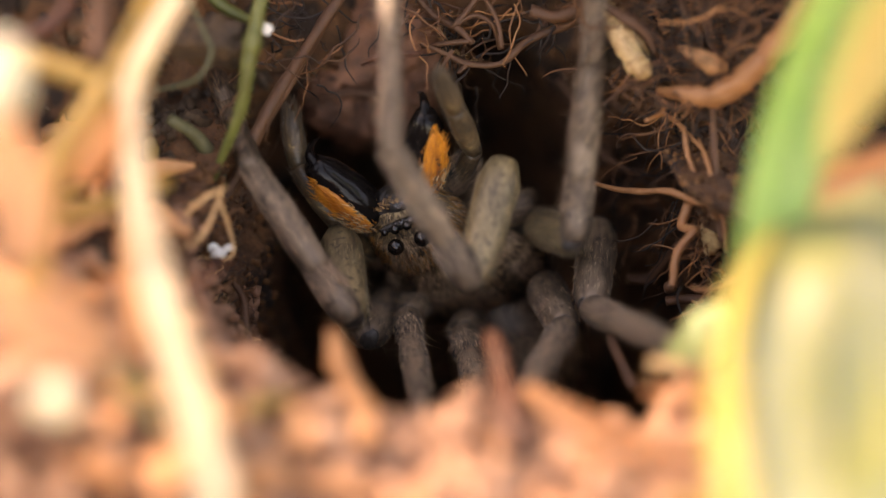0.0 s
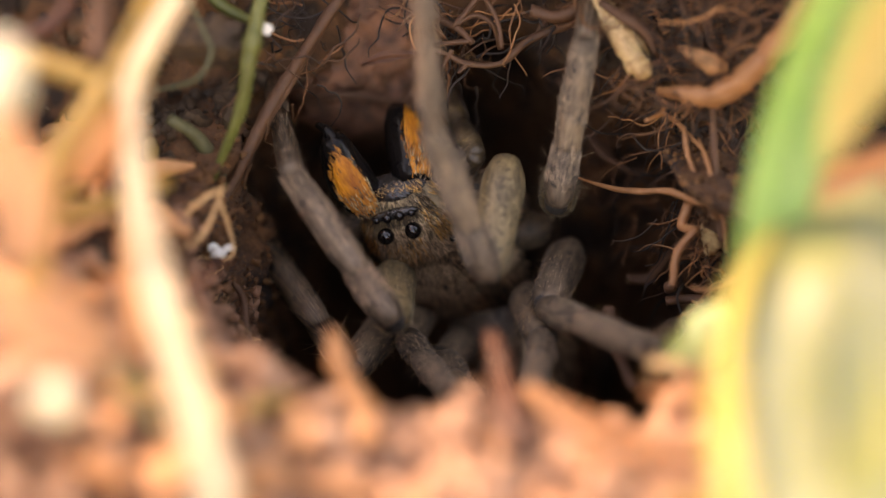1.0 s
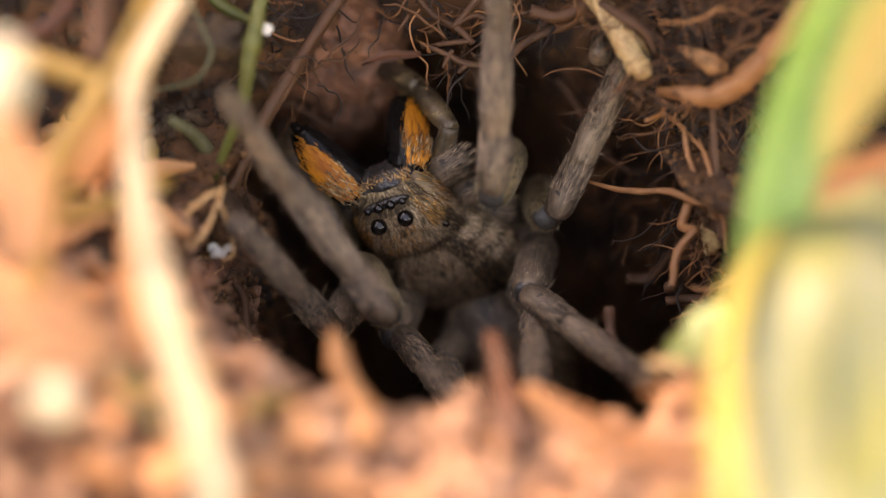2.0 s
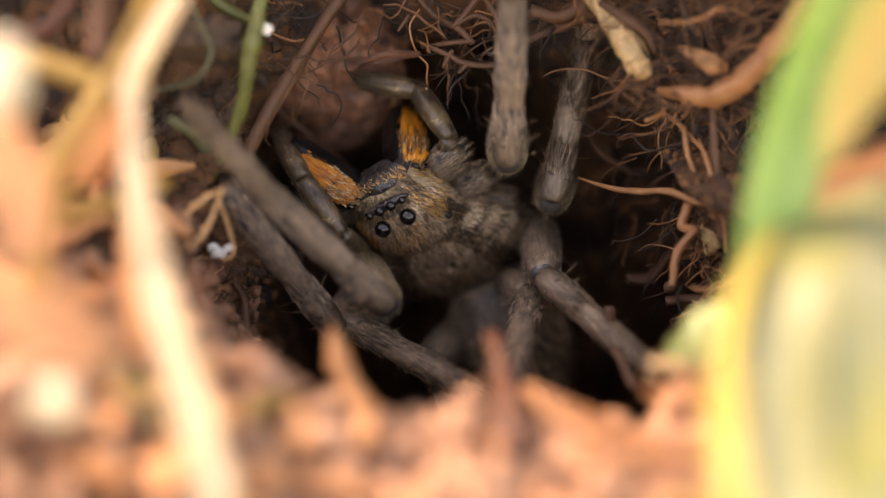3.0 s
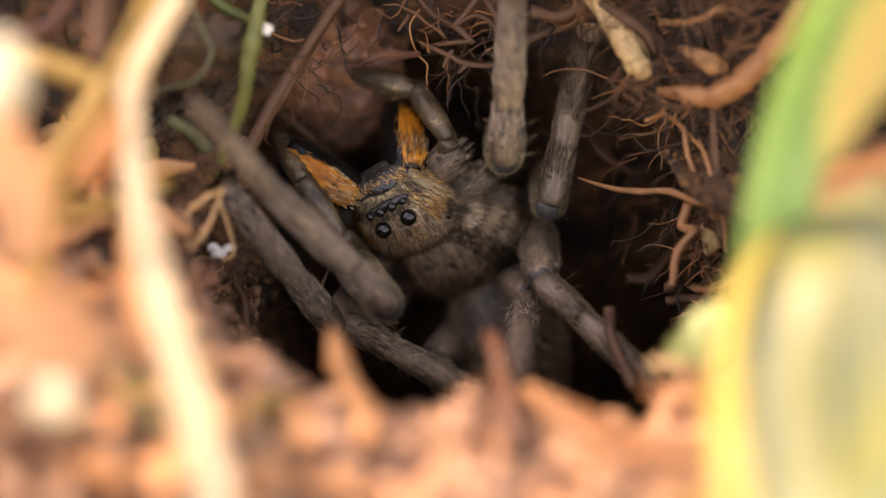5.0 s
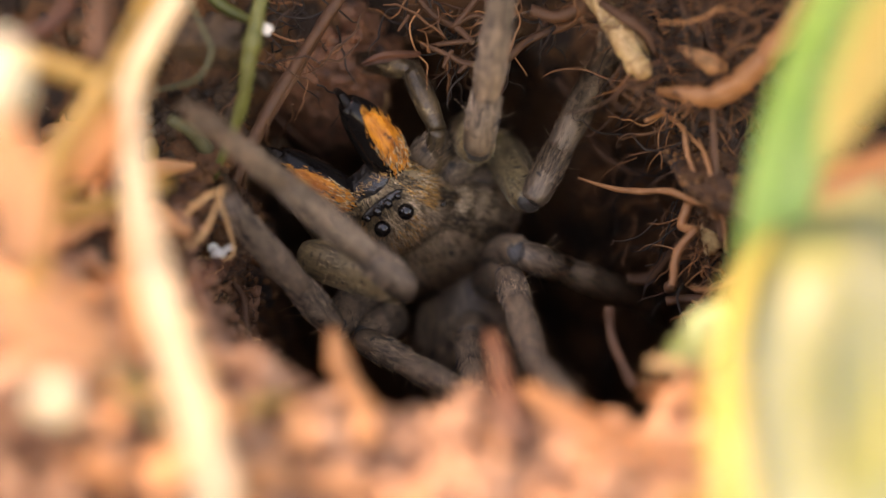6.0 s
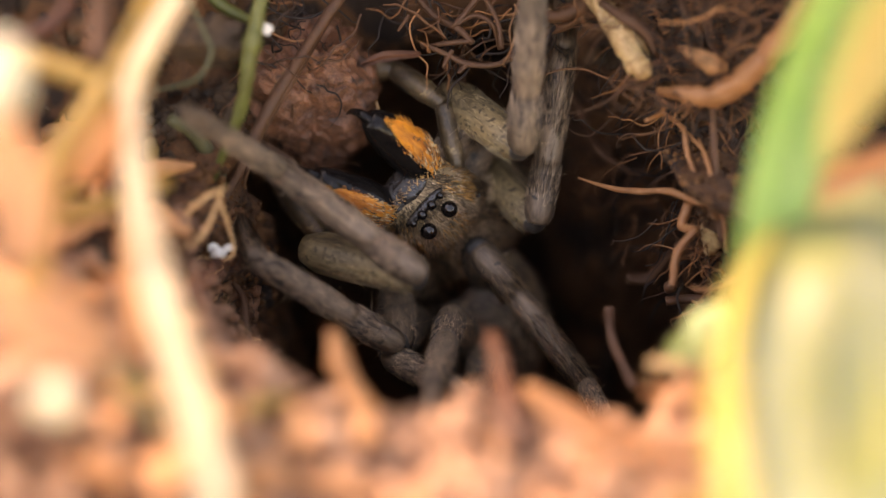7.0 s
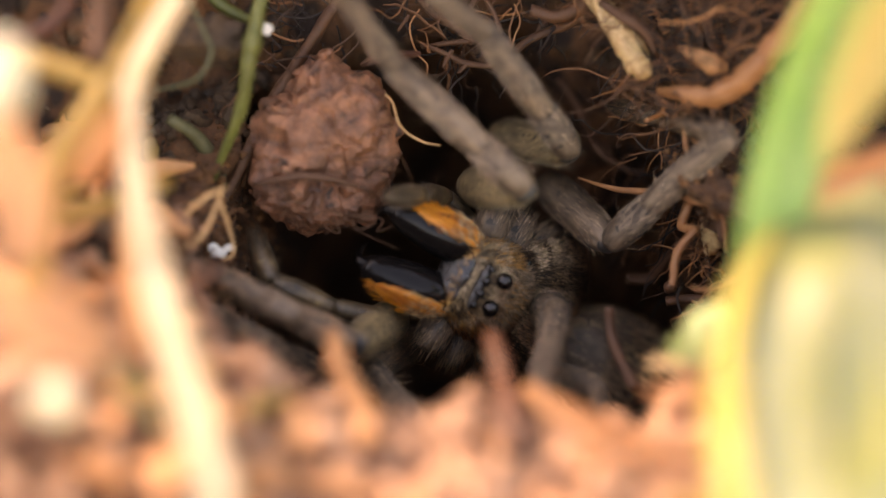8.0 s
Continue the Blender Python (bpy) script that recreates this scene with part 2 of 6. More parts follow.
def rim(a):
    far = 17.2 if math.sin(a) > 0 else 15.2
    c, s = math.cos(a), math.sin(a)
    p = 2.9 if c < 0 and s < 0 else (2.8 if s < 0 else 2.0)
    u = min(1, max(0, (0.22 - s) / 0.3))
    left = 11.3 + 1.3 * u * u * (3 - 2 * u)
    v = min(1, max(0, (0.30 - s) / 0.3))
    right = 10.4 + 2.4 * v * v * (3 - 2 * v)
    e = (abs(c / (left if c < 0 else right)) ** p + abs(s / far) ** p) ** (-1 / p)
    return e + 0.9 * noise.noise(Vector((math.cos(a) * 1.3, math.sin(a) * 1.3, 0.5))) \
        + 0.7 * noise.noise(Vector((math.cos(a) * 4, math.sin(a) * 4, 4.5)))


def make_ground():
    sides, verts, faces, wall, flat, brow = 560, [], [], [], [], []
    deep = 84
    out = [math.exp(k * 0.014) for k in range(1, 120)]
    while out[-1] < 4000:
        out.append(out[-1] * 1.17)
    for i in range(deep + 1 + len(out)):
        for k in range(sides):
            a = 2 * math.pi * k / sides
            ca, sa = math.cos(a), math.sin(a)
            R = rim(a)
            funnel = 0.30 * max(0, -ca) ** 0.7 * min(1, max(0.25, (sa + 0.75) / 0.45)) + 0.12 * max(0, ca)
            sink = 6.0 + 5.0 * max(0, ca) + 8.0 * max(0, -ca)
            if i <= deep:
                s = (deep - i) / deep                       # 1 at the bottom, 0 at the rim
                z0 = height(HOLE[0] + ca * R, HOLE[1] + sa * R)
                d = 28 * s ** 1.15
                u = min(1, max(0, (ca + 0.1) / 0.5))
                u = u * u * (3 - 2 * u) * min(1, max(0, sa * 3)) * min(1, max(0, (0.8 - ca) / 0.3))
                w = R * (1 + funnel * max(0, 1 - d / sink) ** 1.5 + 0.05 * min(1, d / 10) + (0.42 - 0.36 * u) * max(0, sa) ** 1.5 * min(1, d / 6) + 0.24 * max(0, ca) * min(1, d / 5) - 0.25 * s)
                x, y = HOLE[0] + ca * w, HOLE[1] + sa * w + d * (0.40 - 0.24 * u)
                z = z0 - d
                rough = 1.25
            else:
                r = R * (1 + funnel) * out[i - deep - 1]
                x, y = HOLE[0] + ca * r, HOLE[1] + sa * r
                z = height(x, y)
                if z > 12 and y > 0:                        # unseen overhang above the view, added to shade the burrow
                    y -= min(1, max(0, (x + 13) / 9)) * min(17, (z - 12) * 1.2)
                rough = max(0.15, min(1, 90 / r)) if r < 2000 else 0
            if rough:
                q = Vector((x, y, z))
                n1 = noise.fractal(q * 0.22, 0.8, 2.0, 6)
                n2 = noise.noise(q * 0.45)
                f = (1.15 * n1 + 0.3 * max(0, n2) + 0.25 * noise.noise(q * 1.7)) * rough
                if i <= deep + 8:
                    x, y = x - ca * f, y - sa * f
                    z += 0.6 * f
                else:
                    z += f
                    y -= f * 0.8 * (1 if y > 9 else 0)
            verts.append((x, y, z))
            if i % 2 == 0 and k % 3 == 0:
                if deep - 46 < i < deep + 8 and ca < -0.35 and -0.85 < sa < 0.1:
                    brow.append((x, y, z, ca, sa))
                if deep - 60 < i <= deep and sa > -0.3:
                    wall.append((x, y, z, ca, sa))
                elif i > deep and abs(x) < 36 and -42 < y < 26:
                    flat.append((x, y, z, 0, 0))
    n = deep + 1 + len(out)
    for i in range(n - 1):
        for k in range(sides):
            j = (k + 1) % sides
            faces.append((i * sides + k, (i + 1) * sides + k, (i + 1) * sides + j, i * sides + j))
    faces.append(tuple(range(sides)))
    ob = thing("ground", (verts, faces), SOIL, "reddish brown crumbly soil with a round spider burrow", "ground", kind="structure")
    return ob, wall, flat, brow


ground, WALL, FLAT, BROW = make_ground()
dice = random.Random(11)


def any_turn():
    return Euler((dice.uniform(0, 6.28), dice.uniform(0, 6.28), dice.uniform(0, 6.28))).to_matrix()


def crumbs(name, places, n, sizes, label, squash=0.7, mat=CRUMB):
    """Crumbs of soil pressed into a surface, too many to count."""
    geos = []
    for i in range(n):
        x, y, z, ca, sa = places[dice.randrange(len(places))]
        r = sizes[0] + (sizes[1] - sizes[0]) * dice.random() ** 3
        big = r > 0.7
        geos.append(lump((x - ca * r * 0.3, y - sa * r * 0.3, z + r * 0.15), (r, r * dice.uniform(0.6, 1), r * dice.uniform(0.5, squash + 0.2)),
                         i % 97, 0.75, 1.3 / r, 10 if big else 5, 16 if big else 7, any_turn()))
    verts, faces, o = [], [], 0
    for v, f in geos:
        verts += v
        faces += [tuple(j + o for j in q) for q in f]
        o += len(v)
    return thing(name, (verts, faces), mat, label, "soil crumbs", kind="stuff")


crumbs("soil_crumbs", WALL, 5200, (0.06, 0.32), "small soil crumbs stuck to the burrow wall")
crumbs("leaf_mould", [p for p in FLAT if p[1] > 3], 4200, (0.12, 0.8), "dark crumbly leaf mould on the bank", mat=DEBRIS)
crumbs("soil_crumbs", [p for p in FLAT if p[1] > -16 and p[0] > -14], 3000, (0.08, 0.32), "small dark soil crumbs round the burrow")
# bark colour on soil crumbs puts shade behind the straws
crumbs("soil_crumbs", [p for p in FLAT if p[0] <= -14 and -11 < p[1] <= 3], 900, (0.1, 0.5), "soil crumbs by the straws, coloured dark for shade", mat=DEBRIS)
# the paler soil copy brightens the ground where the sun falls
crumbs("soil_crumbs", [p for p in FLAT if p[1] <= -16 or (p[0] <= -14 and p[1] <= -11)], 4300, (0.2, 1.3), "dry soil crumbs on the ground, coloured lighter for sun", mat=DRY_LIT)


# ---- the spider ----
def loft(sections, sides=28, rough=0.0, grain=1.0):
    """A closed body along y: (y, half width, top z, bottom z)."""
    verts, faces = [], []
    for y, w, top, bot in sections:
        for k in range(sides):
            a = 2 * math.pi * k / sides
            h = (top - bot) / 2
            p = Vector((math.cos(a) * w, y, (top + bot) / 2 + math.sin(a) * h))
            if rough:
                p *= 1 + rough * noise.noise(p * grain)
            verts.append(tuple(p))
    n = len(sections)
    for i in range(n - 1):
        for k in range(sides):
            j = (k + 1) % sides
            faces.append((i * sides + k, (i + 1) * sides + k, (i + 1) * sides + j, i * sides + j))
    faces.append(tuple(range(sides)))
    faces.append(tuple((n - 1) * sides + k for k in range(sides))[::-1])
    return verts, faces


def dense(sections):
    line = [spline([(q[0], q[1], 0) for q in sections], 6), spline([(q[2], q[3], 0) for q in sections], 6)]
    return [(a.x, max(a.y, 0.02), b.x, b.y) for a, b in zip(*line)]


def hairs(rng, spots, length, width=0.022):
    """Fine tapered hairs: spots are (root, way)."""
    verts, faces = [], []
    for p, d in spots:
        d = d.normalized()
        s = d.orthogonal().normalized() * width
        u = d.cross(s).normalized() * width
        L = length * rng.uniform(0.6, 1.3)
        o = len(verts)
        verts += [tuple(p + s), tuple(p - s * 0.5 + u * 0.87), tuple(p - s * 0.5 - u * 0.87), tuple(p + d * L)]
        faces += [(o, o + 1, o + 3), (o + 1, o + 2, o + 3), (o + 2, o, o + 3)]
    return verts, faces


def segment_geo(L, rs, rng, hair=0, bend=0.0, reach=0.97):
    """One leg segment from the origin along +y, with its coat of hairs."""
    line = [Vector((0, L * t, bend * math.sin(math.pi * t))) for t in np.linspace(0, 1, 15)]
    geo = tube(line, rs, 16, 0.05, rng.uniform(0, 50), grain=0.9)
    spots = []
    for _ in range(int(hair * 1.8)):
        t, a = rng.uniform(0.03, reach), rng.uniform(0, 2 * math.pi)
        r = float(np.interp(t, np.linspace(0, 1, len(rs)), rs)) * 0.93
        n = Vector((math.cos(a), 0, math.sin(a)))
        spots.append((Vector((0, L * t, bend * math.sin(math.pi * t))) + n * r, n + Vector((0, rng.uniform(5.0, 13.0), 0)) + Vector((rng.gauss(0, .25), 0, rng.gauss(0, .25)))))
    pile = hairs(rng, spots, 0.75, 0.021)
    bristles = []
    for _ in range(hair // 45):
        t, a = rng.uniform(0.1, 0.95), rng.uniform(0, 2 * math.pi)
        r = float(np.interp(t, np.linspace(0, 1, len(rs)), rs)) * 0.93
        n = Vector((math.cos(a), 0, math.sin(a)))
        bristles.append((Vector((0, L * t, bend * math.sin(math.pi * t))) + n * r, n + Vector((rng.gauss(0, .2), rng.uniform(0.3, 1.3), rng.gauss(0, .2)))))
    pile = joined(pile, hairs(rng, bristles, 1.1, 0.012))
    return (*joined(geo, pile), [0] * len(geo[1]) + [1] * len(pile[1]))


rng = random.Random(4)
spider = holder("spider", "grey-brown hairy wolf spider with orange-marked black jaws in its burrow", "spider")

body = dense([(1.75, 0.25, -2.2, -2.6), (1.6, 1.5, -1.45, -3.2), (1.25, 1.95, -0.95, -3.5), (0.8, 2.15, -0.5, -3.6), (0.1, 2.5, -0.05, -3.6), (-0.8, 2.68, 0.2, -3.6), (-1.7, 2.66, 0.25, -3.6), (-2.5, 2.75, -0.25, -3.6),
              (-3.4, 3.5, -0.1, -3.6), (-5.2, 4.4, -0.05, -3.5), (-7.2, 3.9, -0.7, -3.3), (-8.4, 1.9, -1.5, -2.8), (-8.8, 0.3, -2.0, -2.4)])
carapace = part("carapace", loft(body, 36, 0.03, 1.2), SHELL, spider)


def coat(n, y0, y1, a0, a1, length, width, mat, name, label, pile=0.5):
    """Hairs lying backwards over a stretch of the carapace."""
    spots = []
    for _ in range(n):
        y = rng.uniform(y0, y1)
        w, top, bot = [float(np.interp(y, [b[0] for b in body][::-1], [b[i] for b in body][::-1])) for i in (1, 2, 3)]
        a = rng.uniform(a0, a1)
        n_ = Vector((math.cos(a), 0.1, math.sin(a)))
        spots.append((Vector((math.cos(a) * w, y, (top + bot) / 2 + math.sin(a) * (top - bot) / 2)) * 0.99,
                      n_ * pile + Vector((rng.gauss(0, .25), rng.uniform(-1.1, -0.6), rng.gauss(0, .15)))))
    return part(name, hairs(rng, spots, length, width), mat, carapace, label)


coat(13500, -8.2, 0.6, -0.5, math.pi + 0.5, 0.42, 0.036, FUR, "hair_coat", "short grey and brown body hairs", 0.28)
for lo, hi in ((0.75, 1.1), (math.pi - 1.1, math.pi - 0.75)):
    coat(420, -8.0, -2.4, lo, hi, 0.6, 0.045, DUSK, "hair_band", "dark brown band of hairs")
coat(320, -2.8, -2.1, -0.3, math.pi + 0.3, 0.4, 0.042, DUSK, "hair_band", "dark groove behind the head")
for lo, hi in ((0.45, 0.85), (math.pi - 0.85, math.pi - 0.45)):
    coat(160, -1.0, -0.1, lo, hi, 0.4, 0.045, OCHRE, "hair_tuft", "ochre spot beside the large eye")
for y in (-3.5, -4.4, -5.3, -6.3):
    for lo, hi in ((-0.1, 0.8), (math.pi - 0.8, math.pi + 0.1)):
        coat(55, y - 0.16, y + 0.16, lo, hi, 0.42, 0.042, DUSK, "hair_band", "dark radial stripe of hairs")
coat(120, -1.8, -0.3, 1.15, 2.0, 0.45, 0.042, OCHRE, "hair_tuft", "ochre hairs between the rear eyes")
coat(280, -0.9, 1.5, -0.3, 0.9, 0.5, 0.042, OCHRE, "hair_tuft", "ochre hairs beside the eyes")
coat(280, -0.9, 1.5, math.pi - 0.9, math.pi + 0.3, 0.5, 0.042, OCHRE, "hair_tuft", "ochre hairs beside the eyes")
for lo, hi in ((0.2, 0.62), (math.pi - 0.62, math.pi - 0.2)):
    coat(420, -2.5, -0.9, lo, hi, 0.42, 0.045, DUSK, "hair_band", "dark patch round the rear eye")
coat(110, -2.6, 0.3, 0.5, math.pi - 0.5, 0.4, 0.04, DUSK, "hair_tuft", "dark hairs behind the eyes")
coat(620, 0.55, 1.6, 0.45, math.pi - 0.45, 0.34, 0.04, DUSK, "hair_tuft", "dark hairs on the face", 0.9)
coat(30, 0.75, 1.6, 0.5, math.pi - 0.5, 0.42, 0.035, FUR, "hair_tuft", "grey hairs on the face", 0.9)
spots = [(Vector((rng.uniform(-1.8, 1.8), 1.55 + rng.uniform(-.15, .1), -1.75 + rng.uniform(-.3, .25))), Vector((rng.gauss(0, .5), 1, rng.uniform(-.1, .6)))) for _ in range(210)]
part("face_fringe", hairs(rng, spots, 0.55, 0.042), OCHRE, carapace, "ochre hair fringe above the jaws")
part("face_plate", lump((0, 1.45, -2.3), (1.95, 0.50, 1.05), 2, 0.12, 1.4, 14, 24), FACE, carapace, "dark bare skin above the jaws")
part("eye_band", lump((0, 0.97, -0.78), (1.42, 0.38, 0.30), 2, 0.12, 1.2, 14, 28, Euler((radians(40), 0, 0)).to_matrix()), FACE, carapace, "dark band bearing the small eyes")


def eye_geo(p, r):
    return lump(p, (r, r, r), 1, 0.0, 1, 12, 18)


for sx in (-1, 1):
    for x, y, z, r in ((0.80, 0.22, -0.02, 0.46), (0.36, 1.12, -0.42, 0.27), (1.03, 1.04, -0.50, 0.20), (2.2, -1.6, -0.62, 0.24)):
        part("eye", eye_geo((sx * x, y, z), r), EYE, carapace, "glossy black eye")
for sx in (-1, 1):
    for y, out in ((-0.9, 0.35), (-2.7, 0.1), (-4.6, -0.15), (-6.4, -0.45)):
        way = Vector((sx * 1.0, out, 0.12)).normalized()
        turn = Matrix.Translation(Vector((sx * 1.6, y, -3.2)) * MM) @ way.to_track_quat("Y", "Z").to_matrix().to_4x4()
        part("coxa", segment_geo(2.9, [0.5, 0.9, 1.0, 0.95, 0.8, 0.4], rng, 300), HAIRY, spider, "dark hairy hip segment", m=turn)
abdomen = part("abdomen", loft(dense([(-0.3, 0.6, 0.5, -0.6), (0.8, 2.1, 1.7, -1.9), (3.0, 3.3, 2.6, -2.9), (5.8, 3.4, 2.6, -2.9), (8.2, 2.2, 1.6, -2.0), (9.3, 0.4, 0.2, -0.6)])[::-1], 30, 0.04, 0.8),
               SKIN, spider, "grey-brown hairy abdomen")
spots = []
for _ in range(3200):
    t, a = rng.random(), rng.uniform(0, 2 * math.pi)
    w = 3.4 * math.sin(math.pi * (0.06 + 0.9 * t)) ** 0.6
    n = Vector((math.cos(a), 0, math.sin(a)))
    spots.append((Vector((n.x * w, 9 * t, n.z * w * 0.8)), n * 0.5 + Vector((rng.gauss(0, .2), 1, rng.gauss(0, .2)))))
part("hair_coat", hairs(rng, spots, 0.7, 0.045), FUR, abdomen, "grey-brown abdomen hairs")


def make_jaw(sx):
    L = 4.9
    line = [Vector((-sx * 0.25 * t * t, L * t, -0.3 * math.sin(math.pi * t))) for t in np.linspace(0, 1, 14)]
    rs = [0.78, 1.18, 1.28, 1.24, 1.12, 0.95, 0.55]
    jaw = part("chelicera", tube(line, rs, 24, 0.04, sx, grain=0.8), JET, spider, "glossy black jaw with an orange hair patch")
    # the orange patch is a thin shell on the outer upper side
    verts, faces = [], []
    m, w = 12, 9
    for i in range(m):
        t = 0.05 + 0.79 * i / (m - 1)
        c = Vector((-sx * 0.25 * t * t, L * t, -0.3 * math.sin(math.pi * t)))
        r = float(np.interp(t, np.linspace(0, 1, 7), rs)) + 0.09
        for k in range(w):
            u = k / (w - 1)
            taper = math.sin(math.pi * min(1, max(0.0, 0.15 + 0.85 * i / (m - 1)))) ** 0.35 if i < m - 1 else 0.25
            a = radians(44) + (u - 0.5) * radians(86) * max(0.2, taper)
            rr = r - (0.14 if k in (0, w - 1) or i in (0, m - 1) else 0)
            verts.append(tuple(c + Vector((sx * math.cos(a) * rr, 0, math.sin(a) * rr))))
    for i in range(m - 1):
        for k in range(w - 1):
            q = (i * w + k, i * w + k + 1, (i + 1) * w + k + 1, (i + 1) * w + k)
            faces.append(q if sx < 0 else q[::-1])
    spots = []
    for _ in range(260):
        v = Vector(verts[rng.randrange(len(verts))])
        spots.append((v + Vector((rng.gauss(0, .08), rng.gauss(0, .12), rng.gauss(0, .08))), Vector((sx * 0.2, 1.2, 0.15)) + Vector((rng.gauss(0, .15), 0, rng.gauss(0, .15)))))
    part("hair_patch", joined((verts, faces), hairs(rng, spots, 0.45, 0.04)), ORANGE, jaw, "orange hair patch")
    for mat, n, label in ((TANNED, 110, "tan hairs at the jaw's base"), (DUSK, 60, "dark hairs at the jaw's base")):
        spots = []
        for _ in range(n):
            v = Vector(verts[rng.randrange(w * 5)])
            spots.append((v + Vector((sx * rng.gauss(.03, .05), rng.gauss(0, .2), rng.gauss(.05, .06))), Vector((sx * 0.35, 1.2, 0.3)) + Vector((rng.gauss(0, .25), 0, rng.gauss(0, .25)))))
        part("hair_tuft", hairs(rng, spots, 0.5, 0.034), mat, jaw, label)
    tip = line[-1]
    fang = [tip + Vector((0, -0.3, 0)), tip + Vector((-sx * 0.15, 0.25, -0.35)), tip + Vector((-sx * 0.5, 0.3, -1.2)), tip + Vector((-sx * 0.9, 0.0, -1.9))]
    part("fang", tube(spline(fang, 5), [0.34, 0.28, 0.18, 0.04], 10), JET, jaw, "curved black fang")
    return jaw


jaw_left, jaw_right = make_jaw(-1), make_jaw(1)


def make_leg(femur_mat=TAN, size=1.0):
    """Femur, tibia with patella, metatarsus with tarsus: each from its joint along +y."""
    L = (7.2, 9.3, 8.5)
    femur = part("femur", segment_geo(L[0], [r * size for r in (0.75, 1.12, 1.18, 1.16, 1.12, 1.10, 1.08, 1.00, 0.66)], rng, 700, reach=0.87), femur_mat, spider, "tan spotted femur")
    part("joint", lump((0, L[0] - 0.12, 0.0), (0.70 * size, 0.30, 0.70 * size), 3, 0.2, 1.4, 8, 14), JOINT, femur, "bluish grey joint skin")
    tibia = part("tibia", [*segment_geo(L[1] - 3.0, [0.70 * size, 0.84 * size, 0.80 * size, 0.74 * size, 0.64 * size], rng, 1600)], HAIRY, spider)
    tibia.data.transform(Matrix.Translation((0, 3.0 * MM, 0)))
    part("patella", segment_geo(3.1, [r * size for r in (0.66, 0.84, 0.88, 0.90, 0.88, 0.86, 0.82, 0.68)], rng, 800, 0.12), HAIRY, tibia)
    part("joint", lump((0, 0.02, 0.0), (0.56 * size, 0.16, 0.56 * size), 5, 0.25, 1.6, 8, 14), KNEE, tibia, "dark creased knee joint")
    tip = part("metatarsus", segment_geo(5.6, [0.58 * size, 0.62 * size, 0.58 * size, 0.53 * size, 0.46 * size], rng, 1100), HAIRY, spider)
    tarsus = part("tarsus", segment_geo(2.9, [0.50 * size, 0.56 * size, 0.52 * size, 0.40 * size, 0.18 * size], rng, 600), HAIRY, tip)
    tarsus.location = (0, 5.6 * MM, 0)
    return {"femur": femur, "tibia": tibia, "tip": tip}


def make_palp():
    a = part("palp_femur", segment_geo(3.5, [0.42, 0.6, 0.55, 0.48], rng, 40), PALP, spider)
    b = part("palp_tibia", segment_geo(3.6, [0.45, 0.62, 0.66, 0.52], rng, 180), PALP, spider, "tan feeler segment with pale rings")
    c = part("palp_tarsus", segment_geo(3.4, [0.48, 0.62, 0.6, 0.5, 0.2], rng, 300), PALP, spider, "hairy grey feeler tip")
    return {"femur": a, "tibia": b, "tip": c}


leg_r1, leg_r2, leg_r3, leg_r4 = make_leg(TAN, 1.0), make_leg(TAN, 0.95), make_leg(HAIRY, 0.95), make_leg(HAIRY, 0.95)
leg_l1, leg_l2, leg_l3, leg_l4 = make_leg(TAN, 1.0), make_leg(HAIRY, 0.92), make_leg(HAIRY, 0.9), make_leg(HAIRY, 0.95)
palp_r, palp_l = make_palp(), make_palp()

# ---- the clod of soil that the spider carries ----
clod = holder("soil_clod", "crumbly reddish brown clod of soil with fine rootlets in it", "soil clod")
verts, faces = lump((0, 0, 0), (1, 1, 1), 1, 0.0, 1, 150, 230)
blocky = []


def crack(q):
    """0 in the seams between clumps, 1 on the clumps."""
    near = noise.voronoi(q)[0]
    return min(1, (near[1] - near[0]) * 2.6)


for v in verts:
    d = Vector(v)
    d /= (abs(d.x) ** 2.8 + abs(d.y) ** 2.8 + abs(d.z) ** 2.8) ** (1 / 2.8)
    q = Vector((d.x * (3.7 - 0.5 * d.y), d.y * 4.6 + 0.2, d.z * 3.0))
    pit = max(0, noise.noise(q * 0.7 + Vector((2, 8, 5))) - 0.25)
    w = q + 1.3 * noise.noise_vector(q * 0.5) + 0.3 * noise.noise_vector(q * 2.0)
    plates = crack(Vector((w.x * 0.22, w.y * 0.42, w.z * 0.35)))
    n = 0.26 * noise.noise(q * 0.27 + Vector((4, 1, 7))) + 0.15 * noise.fractal(q * 0.42 + Vector((3, 0, 6)), 0.85, 2.2, 7) - 0.5 * pit - 0.09 * max(0, 1 - plates * 3.5)
    blocky.append(tuple(q * (1 + n)))
part("lump", (blocky, faces), CLOD, clod)
for i in range(80):
    p = Vector(blocky[rng.randrange(len(blocky))])
    r = 0.06 + 0.34 * rng.random() ** 3
    part("crumb", lump(p, (r, r * rng.uniform(0.6, 1), r * rng.uniform(0.5, 0.9)), i, 0.8, 1.1 / r, 8, 12), CLOD, clod)
for i in range(14):
    a, b = rng.uniform(0, 6.28), rng.uniform(-1, 0.6)
    p = Vector((math.cos(a) * 2.9 + 0.5, -2.4 + math.sin(a) * 1.6, 2.6 + rng.uniform(-.5, .5)))
    q = [p + Vector((rng.uniform(-1, 1) * k * 0.7, rng.uniform(-.6, .6) * k * 0.6, rng.uniform(-.3, .35))) for k in range(5)]
    part("rootlet", tube(spline(q, 4), [0.05, 0.04, 0.02], 5), ROOT, clod)

